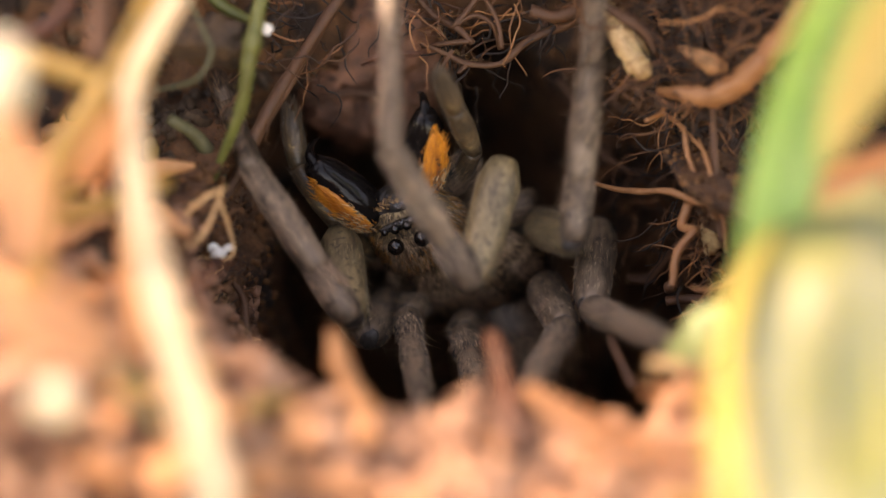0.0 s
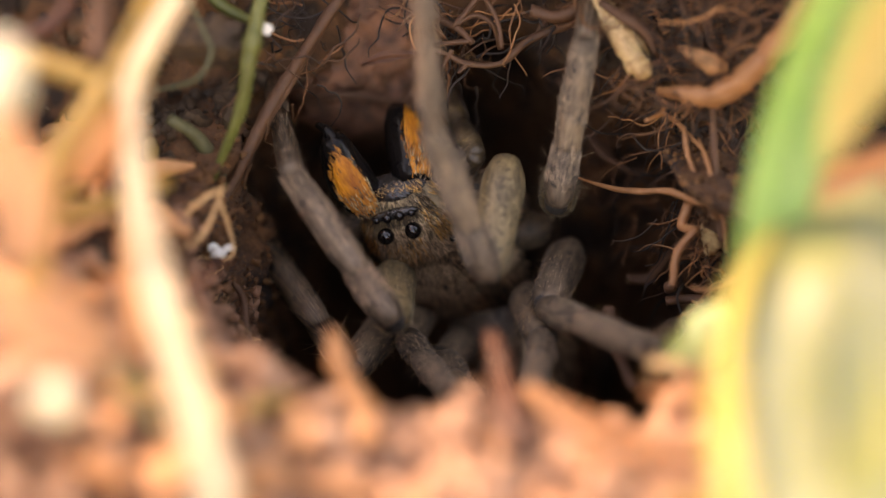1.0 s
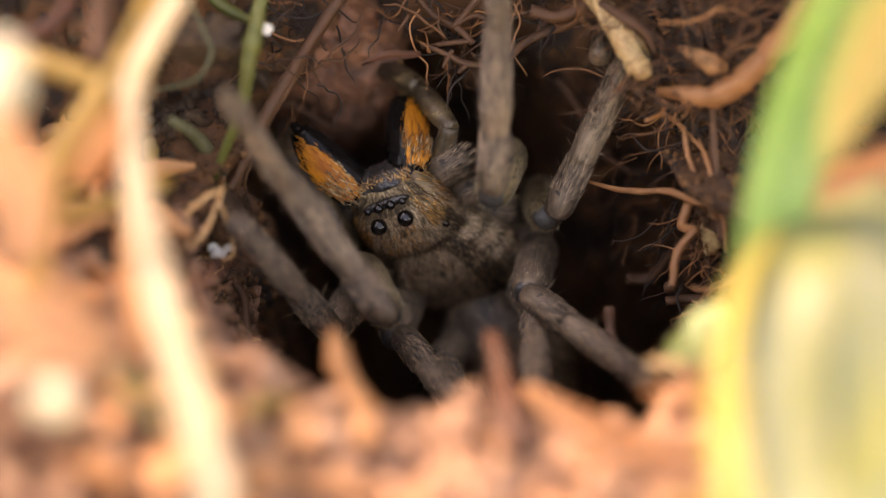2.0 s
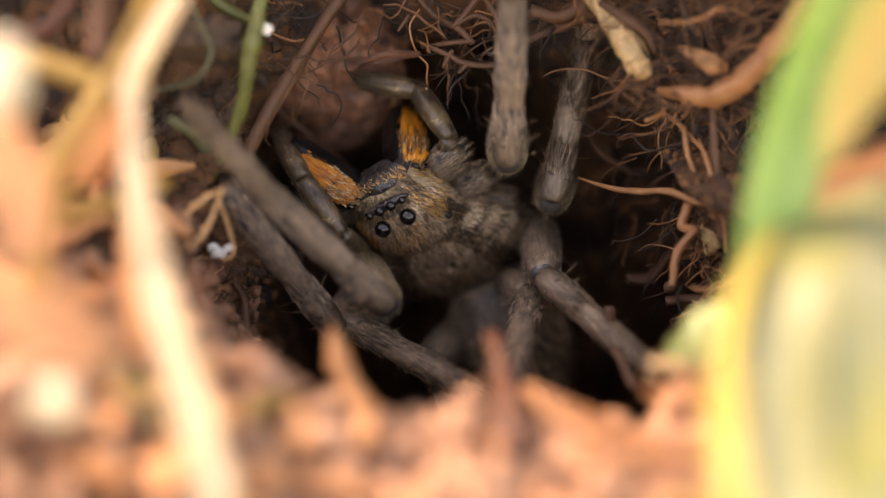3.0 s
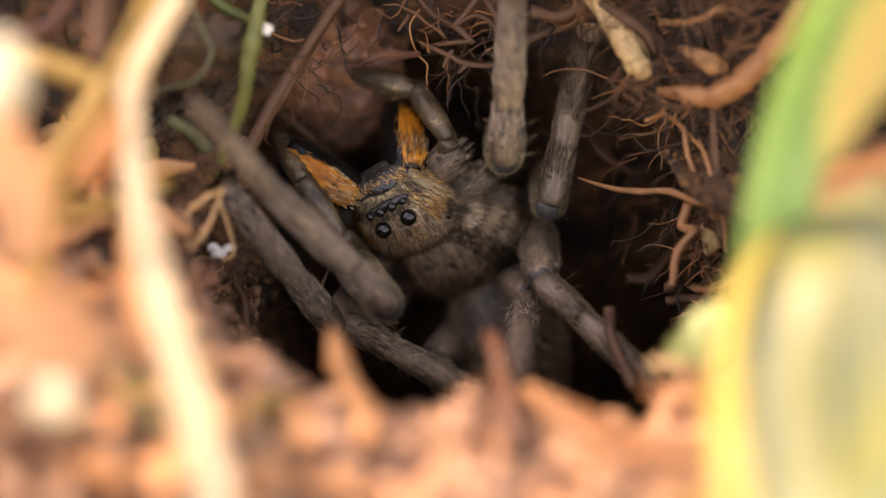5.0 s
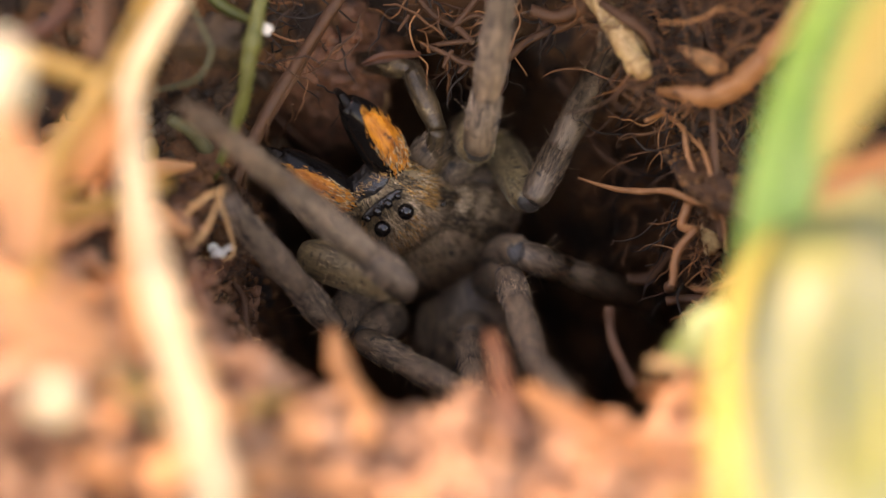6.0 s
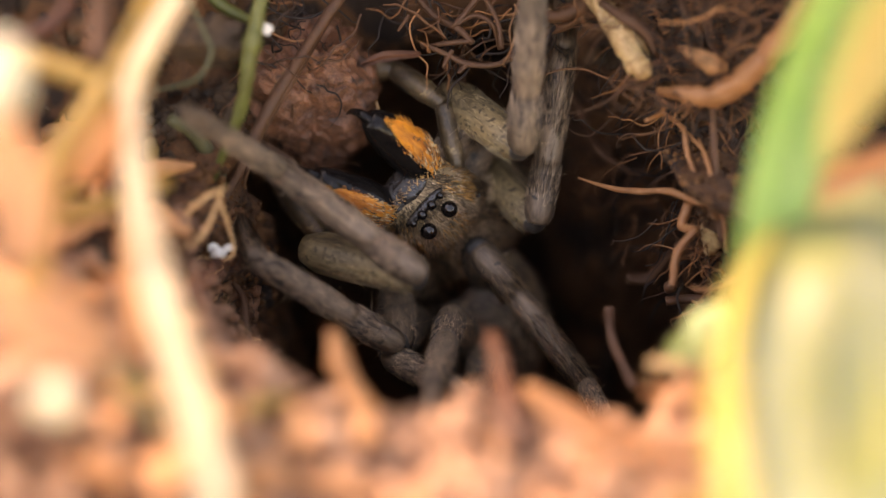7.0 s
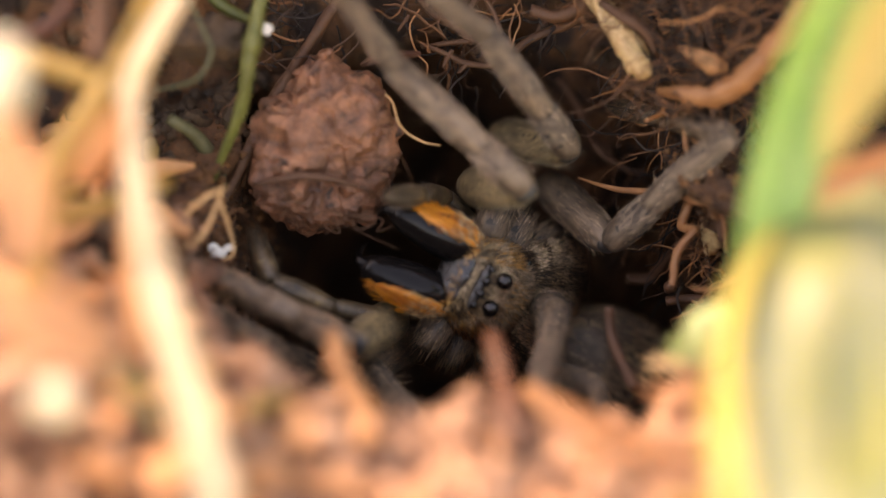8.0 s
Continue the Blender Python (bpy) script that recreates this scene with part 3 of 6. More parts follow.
part("rootlet", tube(spline([(2.6, 3.2, 1.2), (3.6, 2.6, 1.8), (4.1, 1.2, 2.0), (5.2, 0.4, 1.9), (6.2, 0.2, 1.7)], 6), [0.07, 0.06, 0.055, 0.05, 0.03], 6), FINE, clod, "thin curled pale rootlet")
part("rootlet", tube(spline([(-3.6, -1.9, 2.6), (-1.5, -1.5, 3.3), (0.5, -1.6, 3.5), (2.6, -2.2, 3.1)], 6), [0.12, 0.2, 0.18, 0.08], 8, 0.5), ROOT, clod, "orange root embedded in the soil")

# ---- grass, roots and straw ----
def stalk(name, pts, radii, mat, label, category, group="", sides=10, rough=0.15, flat=1.0, n=8):
    return thing(name, tube(spline(pts, n), radii, sides, rough, len(bpy.data.objects) * 1.7, flat), mat, label, category, group)


def straw(pts, radii, label, flat=0.85, mat=STRAW):
    """A dry grass straw: a flattened ribbed stalk with its joint."""
    line = spline(pts, 10)
    verts, faces = tube(line, radii, 14, 0.10, len(bpy.data.objects), flat, 0.4)
    base = holder("straw", label, "straw", "dry grass")
    part("stalk", (verts, faces), mat, base)
    k = len(line) // 3
    part("joint", tube([line[k - 1], line[k], line[k + 1]], [max(radii) * 0.8, max(radii) * 0.95, max(radii) * 0.8], 12, 0.1, 3, 0.7), mat, base)
    return base


straw([(-12.7, -7.0, 21.4), (-14.5, -10.6, 19.7), (-15.3, -12.7, 18.4), (-15.0, -16.3, 15.1), (-13.3, -24.0, 12.8), (-11.1, -34.6, 13.4), (-10.0, -40.0, 12.6)], [0.7, 0.66, 0.62, 0.78, 1.1, 1.0, 0.85],
      "pale bleached grass straw standing before the burrow", 0.85, PALEST)
straw([(-13.9, -7.0, 21.4), (-15.4, -8.8, 18.9), (-16.6, -11.1, 17.3), (-18.8, -13.8, 15.1), (-19.7, -16.9, 12.5), (-20.0, -20.5, 9.0), (-20.3, -20.5, 2.1)], [0.7, 0.75, 0.9, 0.8, 0.8, 0.7, 0.6],
      "bent yellow dry grass straw")
straw([(-12.9, -4.5, 19.8), (-14.7, -7.8, 18.5), (-15.1, -9.7, 17.5), (-15.8, -11.2, 17.1)], [0.9, 0.9, 0.7, 0.5], "orange dry straw leaning on others")
straw([(-23.9, -7.5, 17.2), (-20.3, -9.4, 17.9), (-16.6, -10.9, 17.6)], [0.75, 0.7, 0.55], "short pale straw lying across others", 0.7)
straw([(-21.4, -15.1, 11.6), (-17.7, -14.5, 12.4), (-13.6, -12.8, 13.1)], [0.6, 0.5, 0.35], "short pale straw lying across others", 0.7)
# root and rust colours put shade into these two straws
straw([(-16.8, -7.0, 21.4), (-17.0, -8.1, 19.8), (-17.1, -10.3, 18.5)], [0.7, 0.65, 0.5], "dry straw coloured brown to stand for shade", 0.7, ROOT)
straw([(-22.9, -5.4, 16.7), (-20.6, -5.2, 16.9), (-19.1, -4.6, 17.9), (-18.9, -3.8, 19.0)], [0.4, 0.4, 0.4, 0.4], "thin curved dry straw coloured dark to stand for shade", 0.8, RUST)
straw([(-15.6, -15.4, 12.9), (-15.4, -17.8, 11.2), (-15.0, -20.1, 9.7), (-14.8, -21.2, 8.1)], [0.6, 0.6, 0.6, 0.5], "reddish dry straw behind the pale one", 0.7, HUSK)
straw([(-13.1, 1.6, 14.5), (-12.4, 0.7, 13.3), (-12.0, 0.1, 12.3), (-12.8, -0.7, 11.2), (-14.9, -0.2, 10.2)], [0.12, 0.13, 0.14, 0.13, 0.1], "thread-thin curved olive straw", 0.9, MOSS)
straw([(-16.1, -30.1, 14.6), (-14.3, -31.8, 13.9), (-12.4, -33.6, 13.0)], [0.3, 0.4, 0.3], "yellow-green straw among the litter", 0.7, STEM)

stem = holder("grass", "thin green grass stem leaning over the burrow", "grass")
part("stalk", tube(spline([(-9.3, 3.2, 15.0), (-9.8, 1.5, 12.6), (-10.1, 0.7, 11.4), (-10.6, -0.0, 8.7), (-12.1, -0.4, 4.7)], 10), [0.4, 0.4, 0.42, 0.34, 0.2], 12, 0.2, 2), STEM, stem)
part("joint", tube(spline([(-9.8, 1.4, 12.8), (-9.9, 1.0, 12.4), (-10.0, 0.7, 11.9)], 4), [0.4, 0.52, 0.4], 12, 0.1, 2), STEM, stem, "swollen pale green joint")
stem = holder("grass", "short thin green grass stem in the shade", "grass")
part("stalk", tube(spline([(-12.8, 4.7, 13.7), (-11.5, 4.0, 12.7), (-10.2, 3.6, 12.1)], 8), [0.35, 0.35, 0.25], 10, 0.1, 2), STEM, stem)
stem = holder("grass", "dull green grass stem at the rim", "grass")
part("stalk", tube(spline([(-14.3, 0.6, 7.9), (-12.9, 0.9, 6.5), (-11.9, 0.8, 4.6), (-11.6, 0.3, 3.9)], 8), [0.3, 0.4, 0.4, 0.25], 10, 0.2, 2), MOSS, stem)

# roots: (points, radii, label)
ROOTS = [
    ([(-4.9, 7.3, 12.1), (-7.1, 5.4, 9.4), (-9.1, 2.6, 7.3), (-11.0, 0.4, 4.1), (-11.6, -0.3, 3.1)], [0.34, 0.32, 0.36, 0.28, 0.15], "reddish brown root on the burrow's rim"),
    ([(-5.5, 7.6, 10.8), (-7.6, 4.7, 8.4), (-9.8, 1.6, 5.8), (-10.6, 1.1, 3.3)], [0.2, 0.22, 0.2, 0.1], "thin brown root beside a thicker one"),
    ([(-1.5, 7.8, 11.1), (-0.4, 7.1, 10.1), (0.8, 5.9, 10.1), (1.6, 5.4, 9.5)], [0.2, 0.22, 0.2, 0.16], "thin branching brown root"),
    ([(1.6, 5.5, 9.6), (0.2, 5.4, 9.5), (-1.1, 6.1, 8.8)], [0.15, 0.14, 0.1], "thin branching brown root"),
    ([(-1.2, 5.4, 9.5), (0.2, 5.1, 9.0), (1.3, 4.8, 8.6), (3.0, 4.8, 8.6), (4.5, 5.5, 9.6), (6.5, 6.0, 10.3), (8.7, 6.6, 11.1)], [0.11, 0.14, 0.18, 0.18, 0.22, 0.28, 0.34], "long curved orange-brown root over the burrow"),
    ([(1.3, 4.8, 8.6), (0.8, 4.5, 8.2)], [0.18, 0.1], "short brown side root tip"),
    ([(0.5, 5.2, 9.2), (0.2, 4.9, 8.8), (-0.0, 4.7, 8.4)], [0.12, 0.12, 0.08], "short brown side root tip"),
    ([(0.5, 5.9, 10.2), (1.4, 6.5, 11.0), (2.0, 7.0, 11.7)], [0.14, 0.16, 0.18], "thin branching brown root"),
    ([(0.7, 6.0, 10.3), (1.7, 6.3, 10.7), (2.6, 6.0, 10.3), (3.0, 6.1, 8.7)], [0.12, 0.14, 0.14, 0.1], "thin branching brown root"),
    ([(2.2, 6.0, 12.0), (2.9, 5.2, 10.9), (3.1, 4.4, 9.8)], [0.12, 0.14, 0.1], "thin hanging brown root"),
    ([(-1.8, 6.3, 10.7), (-2.4, 5.8, 10.0)], [0.1, 0.08], "short brown side root tip"),
    ([(4.6, 5.6, 11.4), (6.0, 5.4, 11.2), (7.6, 5.8, 11.7), (8.8, 6.2, 12.4)], [0.35, 0.4, 0.5, 0.5], "orange-brown root over the burrow"),
    ([(9.4, 4.7, 12.0), (10.9, 4.0, 11.0), (12.0, 3.5, 10.3), (13.2, 3.2, 9.8)], [0.3, 0.3, 0.28, 0.2], "brown root in the turf"),
    ([(11.7, 4.6, 6.6), (11.5, 4.1, 5.9), (10.6, 3.0, 6.1)], [0.16, 0.16, 0.1], "forked pale root tip"),
    ([(11.5, 4.1, 5.9), (12.1, 3.9, 5.6), (12.6, 3.7, 5.2), (13.6, 3.0, 4.3)], [0.14, 0.13, 0.12, 0.1], "forked pale root tip"),
    ([(10.5, 6.7, 4.4), (9.3, 6.9, 4.6), (9.4, 7.3, 5.3), (9.6, 8.0, 6.3)], [0.12, 0.14, 0.14, 0.1], "dark thin root in the shade"),
    ([(12.6, 2.9, 5.8), (12.9, 1.9, 4.4), (13.6, 1.0, 3.2), (14.3, 0.5, 2.4)], [0.12, 0.14, 0.14, 0.12], "thin reddish hanging root"),
    ([(13.4, 2.5, 5.3), (13.9, 0.8, 4.6), (14.2, 0.0, 3.5), (14.7, -0.9, 2.3), (14.8, -1.7, 1.0)], [0.1, 0.12, 0.13, 0.13, 0.1], "thin reddish hanging root"),
    ([(14.1, 1.2, 8.6), (14.2, -0.5, 6.2), (14.4, -1.9, 4.3), (14.6, -3.1, 2.6)], [0.2, 0.2, 0.2, 0.16], "tan upright root beside the green blade"),
    ([(7.2, 4.6, 1.4), (8.9, 3.5, 1.5), (10.4, 2.6, 1.9), (11.9, 1.7, 2.5), (13.3, 0.6, 2.6), (14.4, -0.3, 3.0)], [0.06, 0.13, 0.18, 0.2, 0.19, 0.16], "brown root across the burrow wall"),
    ([(13.3, -0.2, 1.5), (12.3, -0.9, 0.4), (12.1, -1.6, -0.6), (12.0, -1.9, -1.0)], [0.22, 0.24, 0.2, 0.24], "hanging root with a knobbed tip"),
    ([(12.9, 1.4, 2.0), (12.6, 0.7, 1.0), (13.3, -0.3, 1.4)], [0.3, 0.28, 0.24], "hanging root with a knobbed tip"),
    ([(9.9, 2.3, -3.6), (11.1, 2.4, -3.6), (12.0, 2.1, -2.2), (12.6, 1.8, -0.9)], [0.28, 0.32, 0.28, 0.2], "grey root deep in the burrow"),
    ([(11.8, -2.4, -1.7), (13.2, -2.3, -1.6), (14.6, -3.2, -1.1)], [0.22, 0.24, 0.24], "short brown root at the rim"),
    ([(12.9, -3.6, 0.1), (13.5, -3.7, -0.0), (14.3, -4.4, 0.7), (15.6, -5.5, 2.6)], [0.1, 0.14, 0.12, 0.1], "pale thin curled root"),
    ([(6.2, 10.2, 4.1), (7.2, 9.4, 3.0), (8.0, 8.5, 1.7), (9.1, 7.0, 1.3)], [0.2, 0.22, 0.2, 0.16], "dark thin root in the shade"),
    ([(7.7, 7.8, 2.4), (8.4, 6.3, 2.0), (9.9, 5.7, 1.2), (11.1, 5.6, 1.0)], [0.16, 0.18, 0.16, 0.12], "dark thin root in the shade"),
    ([(8.7, -5.0, -0.2), (8.8, -5.8, -1.3), (9.3, -7.5, -1.9), (10.0, -9.1, -2.5)], [0.3, 0.3, 0.3, 0.35], "short upright brown stalk at the rim"),
    ([(-13.6, -5.0, 3.6), (-12.7, -4.9, 3.9), (-12.0, -3.4, 4.2), (-11.4, -2.5, 5.5)], [0.14, 0.16, 0.16, 0.12], "tan root looped on the rim"),
    ([(-13.7, -4.7, 4.1), (-13.2, -4.1, 4.9), (-12.8, -3.7, 5.5)], [0.12, 0.14, 0.1], "tan root looped on the rim"),
    ([(-11.5, -2.3, 4.5), (-11.1, -2.3, 2.8), (-10.9, -2.6, 1.6), (-11.5, -2.8, 1.2)], [0.12, 0.16, 0.12, 0.08], "tan root looped on the rim"),
    ([(-12.9, -3.9, 5.2), (-12.1, -3.5, 5.8), (-11.2, -2.4, 5.6)], [0.14, 0.16, 0.12], "tan root looped on the rim"),
    ([(-11.1, -2.6, -0.3), (-10.5, -3.2, -1.0), (-10.3, -4.5, -2.3), (-9.8, -5.4, -3.2), (-8.2, -7.0, -4.0)], [0.12, 0.2, 0.2, 0.2, 0.16], "reddish root down the burrow's edge"),
    ([(16.1, 3.7, 14.0), (15.6, 3.2, 11.5), (15.3, 2.3, 10.3)], [0.2, 0.22, 0.14], "brown root in the turf"),
    ([(12.3, 4.5, 13.5), (12.7, 3.7, 12.3), (13.5, 3.0, 11.3), (13.0, 2.5, 10.6)], [0.2, 0.24, 0.2, 0.12], "brown root in the turf"),
    ([(14.3, 3.7, 14.0), (13.8, 3.5, 12.0), (14.2, 2.7, 10.8), (15.4, 2.2, 10.1)], [0.2, 0.22, 0.2, 0.12], "brown root in the turf"),
]
for pts, radii, label in ROOTS:
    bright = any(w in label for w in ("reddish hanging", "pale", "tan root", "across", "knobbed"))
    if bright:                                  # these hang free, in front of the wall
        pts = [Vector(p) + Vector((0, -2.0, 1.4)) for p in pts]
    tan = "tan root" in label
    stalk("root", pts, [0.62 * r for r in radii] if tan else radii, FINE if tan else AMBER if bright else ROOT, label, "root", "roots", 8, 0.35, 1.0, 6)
thing("root", lump((12.0, -2.0, -1.1), (0.36, 0.34, 0.36), 3, 0.3, 2), ROOT, "round knob on a hanging root tip", "root", "roots")

thick = holder("root", "thick pale broken root end hanging from the turf", "root", "roots")
part("bark", tube(spline([(7.4, 5.7, 13.4), (8.6, 4.2, 12.1), (9.7, 2.8, 10.9), (10.2, 2.2, 10.1)], 8), [0.50, 0.58, 0.66, 0.62], 16, 0.6, 7, 0.9), PALE, thick)
part("broken_end", tube(spline([(10.0, 2.2, 10.5), (10.3, 1.8, 10.1), (10.2, 1.7, 9.7)], 4), [0.62, 0.5, 0.22], 14, 0.9, 9, 1.0, 2.2), PALE, thick, "splintered end")
part("bark_strip", tube(spline([(8.2, 4.1, 12.9), (9.3, 3.4, 12.5), (10.5, 2.9, 11.8), (11.1, 2.4, 10.8)], 8), [0.2, 0.28, 0.24, 0.1], 10, 0.4, 5), ROOT, thick, "brown strip of peeled bark")
curl = holder("root", "curved orange-brown root by the green blade", "root", "roots")
part("bark", tube(spline([(11.3, 1.9, 8.8), (12.7, 1.0, 9.2), (14.6, 0.2, 9.8), (16.4, 0.2, 11.6), (18.0, 0.1, 14.0), (18.8, 0.3, 16.1)], 8), [0.2, 0.5, 0.62, 0.62, 0.6, 0.6], 14, 0.5, 4, 1, 1.9), AMBER, curl)
stub = thing("root", tube(spline([(12.4, 2.8, 10.9), (13.4, 1.6, 11.0), (14.0, 1.4, 10.8), (14.8, 1.3, 10.6)], 6), [0.2, 0.5, 0.55, 0.2], 12, 0.4, 5), HUSK, "pale orange root stub in the turf", "root", "roots")
chip = thing("bark_chip", blade([(-4.3, 3.6, 9.3), (-3.1, 3.8, 9.7), (-1.2, 4.7, 9.3)], [0.2, 0.6, 0.3], (0, 0.5, 0.8), 0.18, 0.5, wave=0.5), RUST, "grey-brown bark chip under the turf", "bark chip")
thing("bark_chip", lump((-12.2, 2.1, 11.7), (2.4, 1.0, 1.3), 8, 0.35, 0.9, 24, 36), DEBRIS, "dark fibrous piece of bark on the rim", "bark chip")
for px in ((0, 0, 0, 0.30), (0.5, 0.2, 0.2, 0.2), (-0.35, 0.15, 0.3, 0.2)):
    c = (-11.7, -3.4, 2.1)
    thing("pale_chip", lump((c[0] + px[0], c[1] + px[1], c[2] + px[2]), (px[3] * 1.4, px[3], px[3]), 4 + px[3], 0.6, 3), WHITE, "tiny white chip on the soil", "mineral chip", "white chips")
thing("pale_chip", lump((-9.3, 2.5, 12.3), (0.32, 0.3, 0.3), 4, 0.6, 3), WHITE, "tiny pinkish white chip on the soil", "mineral chip", "white chips")
thing("pale_chip", lump((14.2, -1.3, 1.7), (0.55, 0.5, 1.0), 4, 0.5, 2), PALE, "pinkish pale piece of root skin", "root skin")


def tangle(paths, n, length, radius, reach, label, mat=FINE):
    """A mat of fine wandering rootlets along some lines, too many to count."""
    geos = []
    for i in range(n):
        line = paths[dice.randrange(len(paths))]
        t = dice.random() * (len(line) - 1)
        k = min(int(t), len(line) - 2)
        p = Vector(line[k]).lerp(Vector(line[k + 1]), t - k) + Vector((dice.gauss(0, reach), dice.gauss(0, reach * 0.5), dice.gauss(0, reach)))
        d = Vector((dice.gauss(0, 1), dice.gauss(0, 0.5), dice.gauss(-0.3, 1))).normalized()
        pts = [p]
        for _ in range(7):
            d = (d + Vector((dice.gauss(0, 0.42), dice.gauss(0, 0.25), dice.gauss(-0.05, 0.42)))).normalized()
            pts.append(pts[-1] + d * length * dice.uniform(0.5, 1.5) / 6)
        r = radius * dice.uniform(0.6, 1.5)
        geos.append(tube(spline(pts, 3), [r, r * 1.1, r * 0.9, r * 0.4], 5))
    verts, faces, o = [], [], 0
    for v, f in geos:
        verts += v
        faces += [tuple(j + o for j in q) for q in f]
        o += len(v)
    return thing("rootlets", (verts, faces), mat, label, "rootlets", kind="stuff")


tangle([[(-12.5, -3.3, -1.3), (-11.9, -4.0, -2.2), (-10.8, -4.7, -3.2), (-9.7, -5.3, -4.1), (-8.4, -6.7, -4.3)]], 22, 2.0, 0.026, 0.3, "tangled orange rootlets on the burrow's edge", AMBER)
tangle([[(-12.1, -3.4, 2.1), (-11.6, -4.1, 0.0), (-10.6, -5.3, -1.7), (-9.0, -6.8, -2.8)]], 9, 1.8, 0.024, 0.25, "tangled rootlets on the burrow's edge, coloured golden as if sunlit")
tangle([[(-11.1, -4.4, -2.7), (-10.2, -5.4, -3.4), (-8.7, -6.5, -4.1)]], 7, 2.2, 0.03, 0.3, "tangled orange rootlets on the burrow's edge")
tangle([[(-13.3, -3.2, 5.9), (-12.5, -3.8, 4.1), (-11.5, -3.0, 1.0)], [(-11.4, -2.3, 0.2), (-10.7, -3.3, -2.0)]], 30, 2.0, 0.03, 0.5, "fine tan rootlets on the burrow's edge", ROOT)
tangle([[(-2.8, 7.6, 10.8), (-0.1, 7.2, 10.3), (2.9, 7.1, 10.1)], [(-0.1, 6.2, 8.9), (2.9, 6.0, 8.5)]], 42, 3.2, 0.055, 0.8, "fine brown rootlets hanging under the turf", ROOT)
tangle([[(10.0, 5.0, 12.4), (12.3, 4.4, 11.5), (14.7, 3.2, 11.5), (17.3, 3.0, 13.0)]], 150, 5.0, 0.042, 1.2, "matted brown rootlets in the turf", ROOT)
tangle([[(11.2, 3.2, 9.8), (13.5, 1.7, 9.3), (15.3, 1.0, 8.4)]], 110, 4.6, 0.04, 1.1, "matted brown rootlets under the turf", ROOT)
tangle([[(10.0, 4.0, 12.4), (12.3, 3.4, 11.5), (14.7, 2.2, 11.5), (17.3, 2.0, 13.0)]], 20, 5.2, 0.06, 1.0, "matted amber rootlets in the turf", AMBER)
tangle([[(-1.5, 7.0, 10.9), (1.0, 6.4, 10.5), (4.4, 5.8, 11.0), (7.5, 5.6, 11.4)]], 14, 4.0, 0.042, 0.6, "amber rootlets hanging under the turf", AMBER)
tangle([[(12.1, 3.7, 7.0), (13.3, 2.3, 5.0), (14.3, 1.1, 3.3)], [(13.5, -0.1, 1.6), (14.2, -2.1, 0.4), (14.5, -3.2, -1.0)]], 26, 3.6, 0.036, 0.6, "fine reddish rootlets on the burrow wall", AMBER)
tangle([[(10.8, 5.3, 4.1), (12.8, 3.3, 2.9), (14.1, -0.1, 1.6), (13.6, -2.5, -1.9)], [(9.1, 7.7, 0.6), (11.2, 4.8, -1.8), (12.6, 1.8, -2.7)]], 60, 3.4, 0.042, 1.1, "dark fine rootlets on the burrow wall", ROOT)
tangle([[(13.6, -1.3, 1.7), (13.9, -2.5, -0.0)]], 14, 1.5, 0.038, 0.3, "curled pinkish rootlets on the burrow wall", AMBER)
tangle([[(-10.9, 6.7, 11.4), (-7.9, 6.4, 10.9), (-4.0, 6.6, 11.1)], [(-7.3, 5.7, 9.9), (-9.1, 4.2, 7.7)], [(-22.3, 0.5, 14.6), (-18.4, -1.0, 14.2), (-14.7, 0.3, 14.4)]], 60, 3.4, 0.05, 1.0, "fine brown rootlets hanging under the turf", ROOT)
tangle([[(4.4, 6.6, 11.1), (6.5, 6.4, 10.9), (8.3, 6.6, 11.1)]], 26, 2.6, 0.07, 0.6, "fine brown rootlets hanging under the turf", ROOT)

# dry stalks and husks on the near rim, in the sun
stalk("dry_stalk", [(2.4, -14.5, 4.9), (2.7, -17.0, 5.5), (3.0, -20.0, 5.8), (3.2, -23.0, 6.5), (3.5, -26.5, 6.6)], [0.28, 0.42, 0.46, 0.56, 0.6], RUST, "reddish dry stalk on the near rim", "dry stalk", "dry litter", 12, 0.6)
stalk("dry_stalk", [(-5.5, -15.0, 5.4), (-5.3, -17.2, 5.6), (-4.7, -20.0, 5.8), (-4.0, -23.0, 6.4), (-3.6, -25.5, 6.3)], [0.3, 0.55, 0.5, 0.66, 0.6], HUSK, "pale orange dry stalk on the near rim", "dry stalk", "dry litter", 12, 0.7)


def husk(pts, widths, label="orange-brown scrap of dry leaf in the sun", across=(1, 0, 0.3), fold=0.25):
    base = holder("dry_leaf", label, "dry leaf", "dry litter")
    part("blade", blade(pts, widths, across, 0.22, fold, 8, 7, 0.6, len(bpy.data.objects)), HUSK, base)
    part("midrib", tube(spline(pts, 8), [0.16, 0.2, 0.1], 6, 0.3), HUSK, base)
    return base


husk([(4.1, -19.6, 5.2), (7.4, -22.2, 4.9), (11.2, -24.7, 4.8)], [0.9, 1.5, 1.1], "long orange scrap of dry leaf in the sun", (0, 0.6, 0.8))
husk([(-21.7, -19.5, 20.9), (-20.0, -22.0, 19.1), (-19.8, -25.0, 16.6)], [2.6, 3.2, 2.4])
husk([(-17.6, -18.7, 16.8), (-16.4, -18.6, 18.7), (-15.5, -18.4, 20.7)], [1.4, 1.8, 0.8])
husk([(-20.5, -31.3, 18.1), (-18.1, -31.9, 17.2), (-15.6, -31.7, 15.8)], [3, 4.5, 2.5], "pale yellowish scrap of dry leaf in the sun", (0, 0.9, 0.4))
husk([(6.4, -27.4, 6.2), (10.0, -27.7, 5.8), (13.8, -26.9, 6.9)], [2.4, 2.8, 1.6], across=(0, 0.8, 0.5))
